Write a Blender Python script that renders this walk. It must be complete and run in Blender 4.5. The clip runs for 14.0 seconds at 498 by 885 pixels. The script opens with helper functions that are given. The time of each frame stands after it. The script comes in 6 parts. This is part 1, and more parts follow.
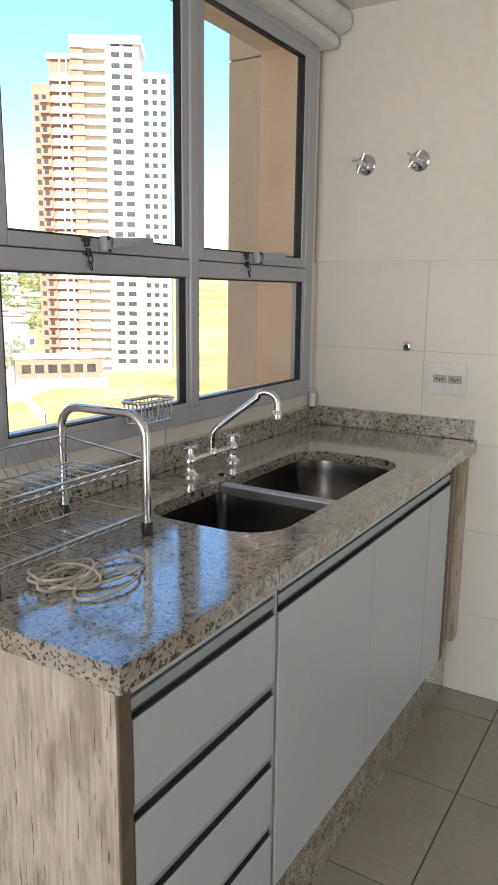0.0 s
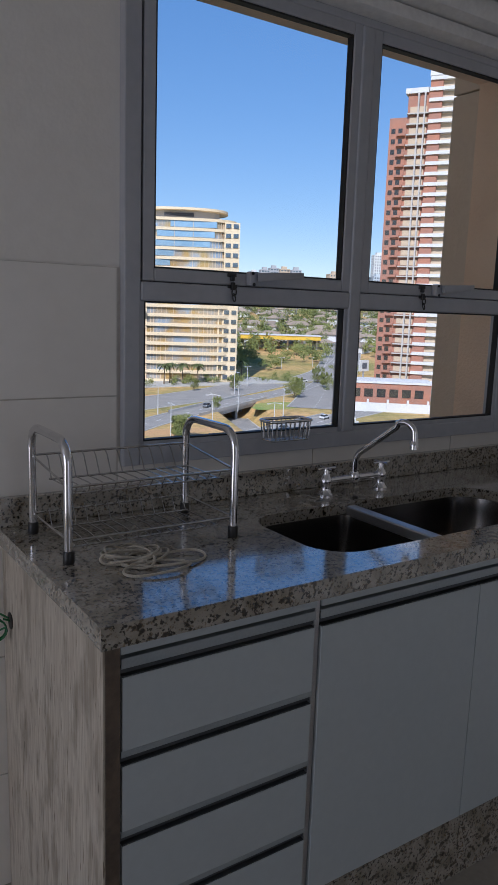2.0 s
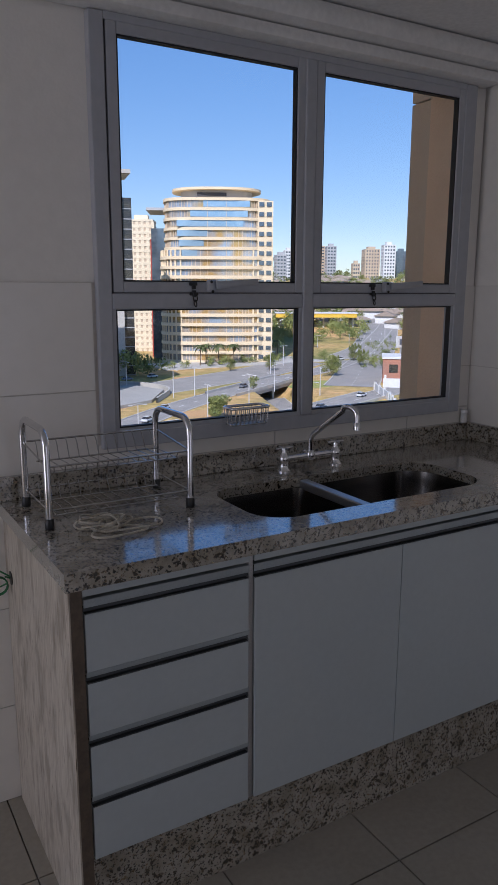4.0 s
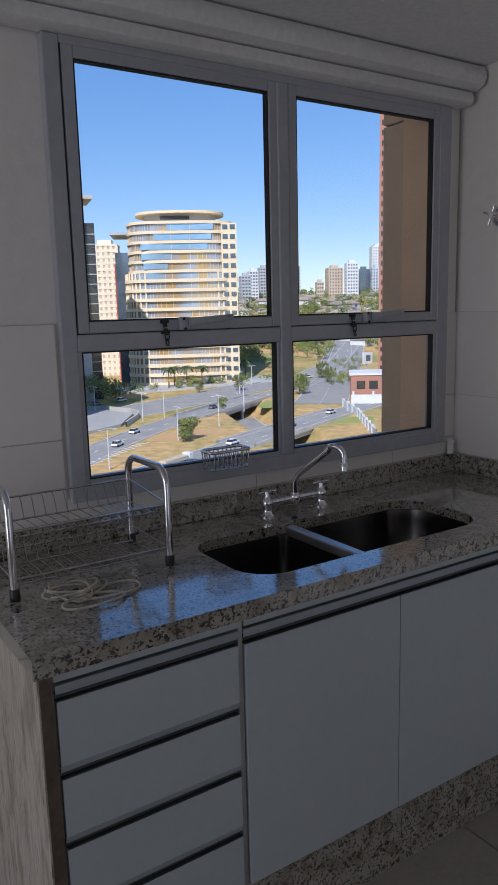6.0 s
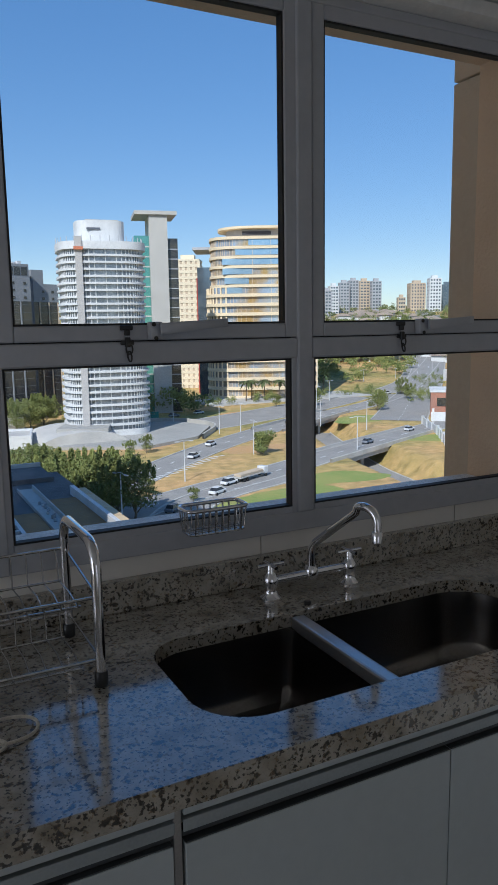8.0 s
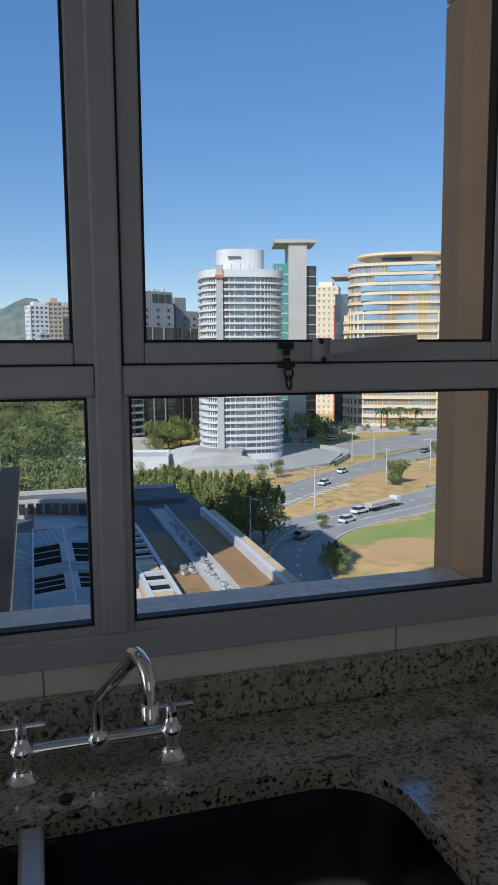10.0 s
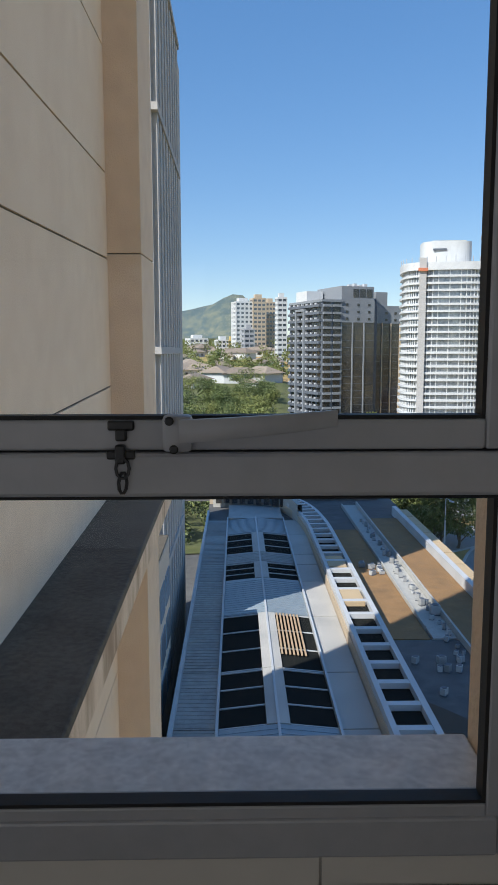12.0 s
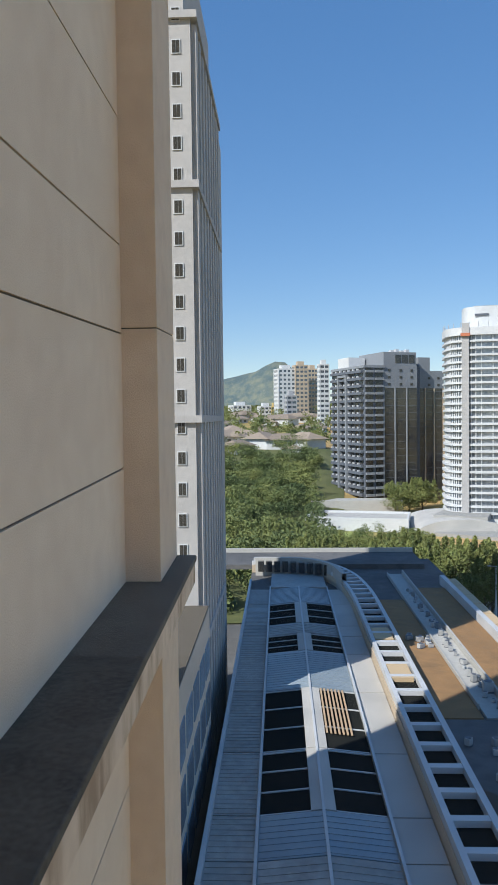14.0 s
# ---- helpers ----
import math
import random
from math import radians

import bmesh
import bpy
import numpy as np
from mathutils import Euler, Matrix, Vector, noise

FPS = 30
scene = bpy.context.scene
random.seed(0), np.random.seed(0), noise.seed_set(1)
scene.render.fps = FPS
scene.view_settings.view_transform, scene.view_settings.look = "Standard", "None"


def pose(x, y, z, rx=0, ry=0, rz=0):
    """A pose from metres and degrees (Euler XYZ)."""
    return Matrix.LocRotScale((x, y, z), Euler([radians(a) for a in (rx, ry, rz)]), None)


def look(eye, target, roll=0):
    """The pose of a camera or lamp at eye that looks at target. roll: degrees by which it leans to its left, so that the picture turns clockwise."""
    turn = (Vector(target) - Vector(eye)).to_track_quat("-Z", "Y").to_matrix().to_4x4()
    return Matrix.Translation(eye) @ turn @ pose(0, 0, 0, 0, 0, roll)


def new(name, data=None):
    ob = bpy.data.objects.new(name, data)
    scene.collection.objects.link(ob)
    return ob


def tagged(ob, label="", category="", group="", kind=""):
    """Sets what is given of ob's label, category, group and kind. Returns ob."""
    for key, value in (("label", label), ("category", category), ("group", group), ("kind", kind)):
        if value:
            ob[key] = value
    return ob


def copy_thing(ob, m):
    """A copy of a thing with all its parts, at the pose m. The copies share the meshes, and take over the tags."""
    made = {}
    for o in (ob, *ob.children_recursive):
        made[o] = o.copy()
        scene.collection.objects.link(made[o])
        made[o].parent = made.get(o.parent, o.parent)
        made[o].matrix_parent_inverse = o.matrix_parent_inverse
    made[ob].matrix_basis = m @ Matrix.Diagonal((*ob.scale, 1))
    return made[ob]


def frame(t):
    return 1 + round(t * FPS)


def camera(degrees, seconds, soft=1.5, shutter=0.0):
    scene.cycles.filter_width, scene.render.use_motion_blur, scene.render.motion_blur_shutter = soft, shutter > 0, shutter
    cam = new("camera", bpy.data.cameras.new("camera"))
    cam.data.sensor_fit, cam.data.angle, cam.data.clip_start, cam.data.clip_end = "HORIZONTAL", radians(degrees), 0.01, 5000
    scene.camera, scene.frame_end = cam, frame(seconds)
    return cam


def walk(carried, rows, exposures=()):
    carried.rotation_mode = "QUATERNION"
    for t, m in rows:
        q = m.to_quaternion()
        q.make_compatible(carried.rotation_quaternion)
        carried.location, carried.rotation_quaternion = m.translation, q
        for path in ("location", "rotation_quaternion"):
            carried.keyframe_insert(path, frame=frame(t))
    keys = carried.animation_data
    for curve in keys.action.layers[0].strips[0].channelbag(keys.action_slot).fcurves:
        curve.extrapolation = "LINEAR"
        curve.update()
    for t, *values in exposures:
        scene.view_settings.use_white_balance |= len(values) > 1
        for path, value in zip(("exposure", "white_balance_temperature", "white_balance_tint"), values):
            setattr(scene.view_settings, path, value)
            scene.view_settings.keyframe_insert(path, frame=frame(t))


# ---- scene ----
cam = camera(37.6, 14.0)
PATH = [
    (0, (-0.64, -1.161, 1.365), (1.038, -0.15, 0.963), 0.7),
    (0.5, (-0.523, -1.219, 1.359), (1.101, -0.111, 0.996), 0.2),
    (1, (-0.401, -1.305, 1.343), (1.026, 0.054, 1.001), 1.2),
    (1.5, (-0.347, -1.466, 1.37), (0.844, 0.103, 1.023), 2.5),
    (2, (-0.401, -1.585, 1.384), (0.689, 0.055, 1.033), 1.9),
    (2.5, (-0.45, -1.707, 1.406), (0.602, -0.05, 1.02), 1.7),
    (3, (-0.422, -1.822, 1.414), (0.599, -0.152, 1.003), 1.4),
    (3.5, (-0.389, -1.916, 1.428), (0.606, -0.233, 1.007), 0.9),
    (4, (-0.381, -1.952, 1.455), (0.616, -0.267, 1.048), 0.2),
    (6.5, (-0.287, -1.705, 1.496), (0.792, -0.058, 1.143), -1.6),
    (7, (-0.217, -1.58, 1.488), (0.853, 0.072, 1.13), -2.0),
    (7.5, (-0.043, -1.475, 1.479), (0.94, 0.234, 1.142), -1.4),
    (8, (0.14, -1.393, 1.471), (1.034, 0.368, 1.159), -0.9),
    (8.2, (0.187, -1.341, 1.447), (1.073, 0.431, 1.172), -0.9),
    (10.3, (0.993, -0.976, 1.467), (1.486, 0.947, 1.221), 0.1),
    (10.5, (1.055, -0.92, 1.477), (1.51, 1.009, 1.207), 0.6),
    (11, (1.17, -0.862, 1.469), (1.516, 1.093, 1.222), 0.7),
    (11.5, (1.275, -0.812, 1.478), (1.354, 1.17, 1.226), 0.5),
    (12, (1.361, -0.717, 1.545), (1.394, 1.268, 1.296), -0.1),
    (12.5, (1.358, -0.512, 1.61), (1.433, 1.475, 1.394), -1.4),
    (13, (1.373, -0.352, 1.631), (1.504, 1.637, 1.474), -0.8),
    (13.5, (1.503, -0.245, 1.642), (1.492, 1.752, 1.533), -0.4),
    (14, (1.53, -0.165, 1.644), (1.446, 1.832, 1.575), -0.7),
]
EXPOSURES = [(0.0, 1.80, 6350, 12), (0.6, 1.80, 6350, 12), (0.9, 1.74, 6300, 14), (1.2, 1.05, 5950, 16), (1.5, 0.34, 5700, 18), (2.0, 0.13, 5600, 18), (4.0, 0.17, 5650, 22), (6.5, 0.19, 5600, 18), (7.0, 0.16, 5650, 16), (8.0, 0.06, 5650, 12), (10.3, 0.0, 5750, 12), (11.5, 0.2, 6000, 12), (12.1, 0.28, 6000, 12), (13.0, 0.15, 5950, 12), (14.0, 0.17, 5950, 12)]
walk(cam, [(t, look(eye, goal, roll)) for t, eye, goal, roll in PATH], EXPOSURES)

# ---- world, sun, large lights ----
SUN_EL, SUN_AZ = 41.0, 46.0          # elevation; the light travels towards this bearing, clockwise from +y
world = bpy.data.worlds.new("sky_world")
scene.world = world
world.use_nodes = True
wn = world.node_tree.nodes
sky = wn.new("ShaderNodeTexSky")
sky.sky_type, sky.sun_disc = "NISHITA", False
sky.sun_elevation, sky.sun_rotation = radians(SUN_EL), radians(SUN_AZ + 180)
sky.air_density, sky.dust_density, sky.ozone_density, sky.altitude = 1.0, 0.0, 2.3, 600
# a hazier, more even blue than the bare model's
sky_gamma = wn.new("ShaderNodeGamma"); sky_gamma.inputs["Gamma"].default_value = 0.55
sky_hue = wn.new("ShaderNodeHueSaturation"); sky_hue.inputs["Saturation"].default_value, sky_hue.inputs["Value"].default_value = 1.66, 1.70
sky_hue.inputs["Hue"].default_value = 0.507
world.node_tree.links.new(sky.outputs[0], sky_gamma.inputs["Color"])
world.node_tree.links.new(sky_gamma.outputs[0], sky_hue.inputs["Color"])
world.node_tree.links.new(sky_hue.outputs[0], wn["Background"].inputs[0])
wn["Background"].inputs[1].default_value = 0.15

sun = new("sun", bpy.data.lights.new("sun", "SUN"))
sun.data.energy, sun.data.angle, sun.data.color = 5.0, radians(0.5), (1.0, 0.93, 0.82)
sun.matrix_world = look((0, 0, 60), (math.sin(radians(SUN_AZ)) * math.cos(radians(SUN_EL)), math.cos(radians(SUN_AZ)) * math.cos(radians(SUN_EL)), 60 - math.sin(radians(SUN_EL))))

# daylight from the glazed door of the room behind
west_light = new("west_door_daylight", bpy.data.lights.new("west_door_daylight", "AREA"))
west_light.data.shape, west_light.data.size, west_light.data.size_y = "RECTANGLE", 1.7, 1.9
west_light.data.energy, west_light.data.color = 16.0, (1.0, 0.98, 0.96)
west_light.matrix_world = look((-3.18, -1.05, 1.15), (0.0, -1.05, 1.15))
back_light = new("back_door_daylight", bpy.data.lights.new("back_door_daylight", "AREA"))
back_light.data.shape, back_light.data.size, back_light.data.size_y = "RECTANGLE", 1.7, 1.9
back_light.data.energy, back_light.data.color = 4.6, (0.95, 0.97, 1.0)
back_light.matrix_world = look((0.3, -4.18, 1.15), (0.3, 0.0, 1.15))


# ---- materials ----
def material(name, base, rough=0.5, metal=0.0, second=None, scale=4.0, fine=60.0, amount=0.5, bump=0.0, bump_scale=80.0, rnd=0.0, spec=0.5):
    """Two scales of noise between two colours, fine relief, and a shift per object."""
    m = bpy.data.materials.new(name)
    m.use_nodes = True
    n, l = m.node_tree.nodes, m.node_tree.links
    b = n["Principled BSDF"]
    b.inputs["Roughness"].default_value, b.inputs["Metallic"].default_value = rough, metal
    b.inputs["Specular IOR Level"].default_value = spec
    second = second or tuple(c * 0.86 for c in base)
    tc = n.new("ShaderNodeTexCoord")
    a = n.new("ShaderNodeTexNoise"); a.inputs["Scale"].default_value = scale; a.inputs["Detail"].default_value = 4
    f = n.new("ShaderNodeTexNoise"); f.inputs["Scale"].default_value = fine; f.inputs["Detail"].default_value = 3
    l.new(tc.outputs["Object"], a.inputs["Vector"]); l.new(tc.outputs["Object"], f.inputs["Vector"])
    mx = n.new("ShaderNodeMath"); mx.operation = "ADD"
    l.new(a.outputs[0], mx.inputs[0]); l.new(f.outputs[0], mx.inputs[1])
    mr = n.new("ShaderNodeMapRange"); mr.inputs[1].default_value, mr.inputs[2].default_value = 1.0 - amount * 0.5, 1.0 + amount * 0.5
    l.new(mx.outputs[0], mr.inputs[0])
    mix = n.new("ShaderNodeMix"); mix.data_type = "RGBA"
    mix.inputs[6].default_value, mix.inputs[7].default_value = (*base, 1), (*second, 1)
    l.new(mr.outputs[0], mix.inputs[0])
    out = mix.outputs[2]
    if rnd:
        oi = n.new("ShaderNodeObjectInfo")
        hv = n.new("ShaderNodeHueSaturation")
        rr = n.new("ShaderNodeMapRange"); rr.inputs[3].default_value, rr.inputs[4].default_value = 1 - rnd, 1 + rnd
        l.new(oi.outputs["Random"], rr.inputs[0]); l.new(rr.outputs[0], hv.inputs["Value"]); l.new(out, hv.inputs["Color"])
        out = hv.outputs[0]
    l.new(out, b.inputs["Base Color"])
    if bump:
        bt = n.new("ShaderNodeTexNoise"); bt.inputs["Scale"].default_value = bump_scale; bt.inputs["Detail"].default_value = 5
        l.new(tc.outputs["Object"], bt.inputs["Vector"])
        bp = n.new("ShaderNodeBump"); bp.inputs["Strength"].default_value = bump; bp.inputs["Distance"].default_value = 0.01
        l.new(bt.outputs[0], bp.inputs["Height"]); l.new(bp.outputs[0], b.inputs["Normal"])
    return m


def ramp_of(m, vector_node_type, scale, stops, socket=0, rough=None, mapping=None):
    """Adds a texture and a colour ramp; returns the ramp's output."""
    n, l = m.node_tree.nodes, m.node_tree.links
    tc = n.new("ShaderNodeTexCoord")
    t = n.new(vector_node_type); t.inputs["Scale"].default_value = scale
    src = tc.outputs["Object"]
    if mapping:
        mp = n.new("ShaderNodeMapping"); mp.inputs["Scale"].default_value = mapping
        l.new(src, mp.inputs["Vector"]); src = mp.outputs[0]
    l.new(src, t.inputs["Vector"])
    if "Detail" in t.inputs:
        t.inputs["Detail"].default_value = 6
    r = n.new("ShaderNodeValToRGB")
    while len(r.color_ramp.elements) < len(stops):
        r.color_ramp.elements.new(0.5)
    for e, (p, c) in zip(r.color_ramp.elements, stops):
        e.position, e.color = p, (*c, 1)
    l.new(t.outputs[socket], r.inputs[0])
    return r.outputs[0]


def mixed(m, fac, a, b, mode="MIX"):
    n, l = m.node_tree.nodes, m.node_tree.links
    x = n.new("ShaderNodeMix"); x.data_type = "RGBA"; x.blend_type = mode
    for v, i in ((fac, 0), (a, 6), (b, 7)):
        if isinstance(v, (int, float)):
            x.inputs[i].default_value = v
        else:
            l.new(v, x.inputs[i])
    return x.outputs[2]


def plain(name, rough=0.5, metal=0.0):
    m = bpy.data.materials.new(name)
    m.use_nodes = True
    b = m.node_tree.nodes["Principled BSDF"]
    b.inputs["Roughness"].default_value, b.inputs["Metallic"].default_value = rough, metal
    return m, b


# polished granite: grey-beige ground, brown clouds, dark and pale crystals
granite, gb = plain("granite", 0.13)
gb.inputs["IOR"].default_value = 2.1
gb.inputs["Coat IOR"].default_value = 1.5
gb.inputs["Coat Weight"].default_value, gb.inputs["Coat Roughness"].default_value = 0.8, 0.08
g0 = ramp_of(granite, "ShaderNodeTexNoise", 14.0, [(0.30, (0.20, 0.178, 0.138)), (0.5, (0.325, 0.308, 0.27)), (0.70, (0.19, 0.165, 0.122))])
g1 = ramp_of(granite, "ShaderNodeTexNoise", 150.0, [(0.395, (0.02, 0.017, 0.015)), (0.435, (1, 1, 1)), (1.0, (1, 1, 1))])
g2 = ramp_of(granite, "ShaderNodeTexVoronoi", 230.0, [(0.0, (0.55, 0.50, 0.43)), (0.45, (1, 1, 1)), (1.0, (1.2, 1.18, 1.14))])
g3 = ramp_of(granite, "ShaderNodeTexNoise", 72.0, [(0.345, (0.05, 0.042, 0.034)), (0.38, (0.50, 0.43, 0.35)), (0.43, (1, 1, 1))])
g4 = ramp_of(granite, "ShaderNodeTexNoise", 95.0, [(0.60, (1, 1, 1)), (0.66, (0.70, 0.60, 0.46)), (0.78, (0.45, 0.36, 0.26))])
gx = mixed(granite, 1.0, mixed(granite, 1.0, mixed(granite, 0.95, g0, g1, "MULTIPLY"), g2, "MULTIPLY"), mixed(granite, 1.0, g3, g4, "MULTIPLY"), "MULTIPLY")
granite.node_tree.links.new(gx, gb.inputs["Base Color"])

# bleached, cracked wood laminate with upright grain
wood, wb = plain("weathered_wood", 0.55)
w0 = ramp_of(wood, "ShaderNodeTexNoise", 1.0, [(0.25, (0.38, 0.325, 0.25)), (0.5, (0.49, 0.435, 0.355)), (0.75, (0.60, 0.55, 0.46))], mapping=(170, 170, 12))
w1 = ramp_of(wood, "ShaderNodeTexNoise", 1.0, [(0.315, (0.34, 0.30, 0.25)), (0.365, (1, 1, 1)), (1, (1, 1, 1))], mapping=(230, 230, 17.0))
w2 = ramp_of(wood, "ShaderNodeTexNoise", 1.0, [(0.36, (0.68, 0.66, 0.64)), (0.52, (1, 1, 1)), (1, (1, 1, 1))], mapping=(26, 26, 9))
wood.node_tree.links.new(mixed(wood, 1.0, mixed(wood, 1.0, w0, w1, "MULTIPLY"), w2, "MULTIPLY"), wb.inputs["Base Color"])
wood_dark = material("wood_edge", (0.13, 0.095, 0.065), 0.6, second=(0.08, 0.06, 0.045), scale=12, bump=0.2)

laminate = material("white_laminate", (0.475, 0.52, 0.53), 0.34, second=(0.45, 0.495, 0.505), scale=2, bump=0.02, bump_scale=200)
carcass = material("carcass_white", (0.60, 0.60, 0.59), 0.5, bump=0.02)
aluminium = material("brushed_aluminium", (0.62, 0.62, 0.62), 0.33, 0.9, second=(0.52, 0.52, 0.53), scale=6, fine=300)
window_alu = material("painted_aluminium", (0.43, 0.44, 0.465), 0.42, 0.1, second=(0.39, 0.40, 0.425), scale=3, fine=40, bump=0.02)
gasket = material("black_gasket", (0.012, 0.012, 0.013), 0.6)
chrome = material("chrome", (0.80, 0.80, 0.82), 0.10, 1.0, second=(0.72, 0.72, 0.74), scale=20)
wire_mat = material("steel_wire", (0.62, 0.62, 0.62), 0.22, 1.0, second=(0.45, 0.44, 0.42), scale=30)
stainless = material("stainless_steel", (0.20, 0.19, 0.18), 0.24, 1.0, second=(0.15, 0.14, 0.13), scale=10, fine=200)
black_plastic = material("black_plastic", (0.02, 0.02, 0.02), 0.4)
white_plastic = material("white_plastic", (0.78, 0.77, 0.74), 0.35, bump=0.01)
rope_mat = material("cotton_cord", (0.74, 0.69, 0.58), 0.85, second=(0.56, 0.50, 0.40), scale=40, fine=300, bump=0.6, bump_scale=500)
green_wire = material("green_cable", (0.02, 0.16, 0.05), 0.45)
paint = material("wall_paint", (0.80, 0.77, 0.71), 0.6, second=(0.76, 0.73, 0.67), scale=1.2, fine=30, bump=0.06, bump_scale=120)
ceiling_paint = material("ceiling_paint", (0.80, 0.79, 0.77), 0.7, scale=1.5, bump=0.05)
wall_tile = material("glazed_wall_tile", (0.78, 0.75, 0.69), 0.22, second=(0.75, 0.72, 0.66), scale=3, fine=25, rnd=0.02)
grout = material("grout", (0.62, 0.58, 0.52), 0.8, scale=20)
floor_grout = material("floor_grout", (0.16, 0.14, 0.12), 0.85, scale=20)
floor_tile = material("porcelain_floor_tile", (0.34, 0.31, 0.26), 0.3, second=(0.285, 0.26, 0.215), scale=5, fine=60, rnd=0.04, bump=0.03)
sill_stone = material("outer_sill_stone", (0.90, 0.89, 0.87), 0.4, second=(0.62, 0.62, 0.61), scale=22, fine=90, amount=0.5)
stucco = material("tan_stucco", (0.87, 0.67, 0.485), 0.9, second=(0.73, 0.54, 0.38), scale=0.8, fine=6, amount=0.75, bump=0.5, bump_scale=90)
# lighter copy of the tan stucco, with skylight on the side wall painted in
skylit_stucco = material("skylit_stucco", (0.92, 0.73, 0.54), 0.9, second=(0.82, 0.63, 0.455), scale=0.8, fine=5, amount=0.7, bump=0.3, bump_scale=90)
stucco_light = material("cream_stucco", (0.72, 0.61, 0.48), 0.9, second=(0.64, 0.53, 0.41), scale=1.0, bump=0.3)
ledge_mat = material("stained_ledge", (0.15, 0.125, 0.09), 0.85, second=(0.07, 0.056, 0.04), scale=2.5, fine=30, amount=0.6, bump=0.4, bump_scale=40)

glass_blue = material("annex_glass", (0.30, 0.38, 0.46), 0.12, 0.2, scale=0.3, rnd=0.2)
glass = bpy.data.materials.new("window_glass")
glass.use_nodes = True
gn, gl = glass.node_tree.nodes, glass.node_tree.links
gn.remove(gn["Principled BSDF"])
g_t, g_g, g_m = gn.new("ShaderNodeBsdfTransparent"), gn.new("ShaderNodeBsdfGlossy"), gn.new("ShaderNodeMixShader")
g_w = gn.new("ShaderNodeLayerWeight"); g_w.inputs[0].default_value = 0.5
g_p = gn.new("ShaderNodeMath"); g_p.operation = "POWER"; g_p.inputs[1].default_value = 4.0
g_f = gn.new("ShaderNodeMath"); g_f.operation = "MULTIPLY_ADD"; g_f.inputs[1].default_value, g_f.inputs[2].default_value = 0.35, 0.012
gl.new(g_w.outputs["Facing"], g_p.inputs[0]); gl.new(g_p.outputs[0], g_f.inputs[0])
g_t.inputs[0].default_value, g_g.inputs["Roughness"].default_value = (0.95, 0.965, 0.96, 1), 0.0
gl.new(g_f.outputs[0], g_m.inputs[0]); gl.new(g_t.outputs[0], g_m.inputs[1]); gl.new(g_g.outputs[0], g_m.inputs[2])
gl.new(g_m.outputs[0], gn["Material Output"].inputs[0])


# ---- mesh helpers ----
def box(bm, x0, x1, y0, y1, z0, z1, bevel=0.0, segments=2, rot=None):
    v = [bm.verts.new((x, y, z)) for z in (z0, z1) for y in (y0, y1) for x in (x0, x1)]
    if rot:
        for p in v:
            p.co = rot @ p.co
    f = [bm.faces.new([v[i] for i in q]) for q in ((0, 2, 3, 1), (4, 5, 7, 6), (0, 1, 5, 4), (2, 6, 7, 3), (0, 4, 6, 2), (1, 3, 7, 5))]
    if bevel:
        bmesh.ops.bevel(bm, geom=list({e for q in f for e in q.edges}), offset=bevel, segments=segments, profile=0.5, affect="EDGES")


def sweep(bm, pts, r, seg=8, closed=False, cap=True):
    """A round bar along a line of points."""
    pts = [Vector(p) for p in pts]
    rings, up, n = [], Vector((0, 0, 1)), len(pts)
    last = None
    for i, p in enumerate(pts):
        a = pts[(i - 1) % n] if closed or i else p
        b = pts[(i + 1) % n] if closed or i < n - 1 else p
        d = (b - a).normalized()
        s = d.cross(last if last is not None else (up if abs(d.z) < 0.95 else Vector((1, 0, 0))))
        s = d.orthogonal().normalized() if s.length < 1e-4 else s.normalized()
        u = s.cross(d)
        last = u
        rr = r[i] if isinstance(r, (list, tuple)) else r
        rings.append([bm.verts.new(p + rr * (math.cos(k * math.tau / seg) * s + math.sin(k * math.tau / seg) * u)) for k in range(seg)])
    for i in range(n if closed else n - 1):
        a, b = rings[i], rings[(i + 1) % n]
        for k in range(seg):
            bm.faces.new((a[k], a[(k + 1) % seg], b[(k + 1) % seg], b[k]))
    if cap and not closed:
        bm.faces.new(rings[0][::-1]); bm.faces.new(rings[-1])


def lathe(bm, profile, c, seg=20, axis="z"):
    """Turns (radius, height) pairs round an axis through c."""
    rings = []
    for r, h in profile:
        ring = []
        for k in range(seg):
            a, b = r * math.cos(k * math.tau / seg), r * math.sin(k * math.tau / seg)
            o = {"z": (a, b, h), "x": (h, a, b), "y": (a, h, b)}[axis]
            ring.append(bm.verts.new((c[0] + o[0], c[1] + o[1], c[2] + o[2])))
        rings.append(ring)
    for a, b in zip(rings, rings[1:]):
        for k in range(seg):
            bm.faces.new((a[k], a[(k + 1) % seg], b[(k + 1) % seg], b[k]))
    bm.faces.new(rings[0][::-1]); bm.faces.new(rings[-1])


def mesh_of(name, bm, mat, smooth=0):
    bmesh.ops.recalc_face_normals(bm, faces=bm.faces)
    me = bpy.data.meshes.new(name)
    bm.to_mesh(me)
    bm.free()
    me.materials.append(mat)
    if smooth:
        me.shade_smooth()
        me.set_sharp_from_angle(angle=radians(smooth))
    return me


def part(name, bm, mat, parent=None, label="", smooth=0):
    ob = new(name, mesh_of(name, bm, mat, smooth))
    if parent:
        ob.parent = parent
    return tagged(ob, label)


def slab(name, dims, mat, parent=None, label="", bevel=0.0):
    bm = bmesh.new()
    box(bm, *dims, bevel=bevel)
    return part(name, bm, mat, parent, label)


def thing(name, label, category, group="", at=(0, 0, 0)):
    ob = tagged(new(name), label, category, group)
    ob.location = at
    return ob


def built(ob, kind="structure", label="", category=""):
    return tagged(ob, label, category, kind=kind)


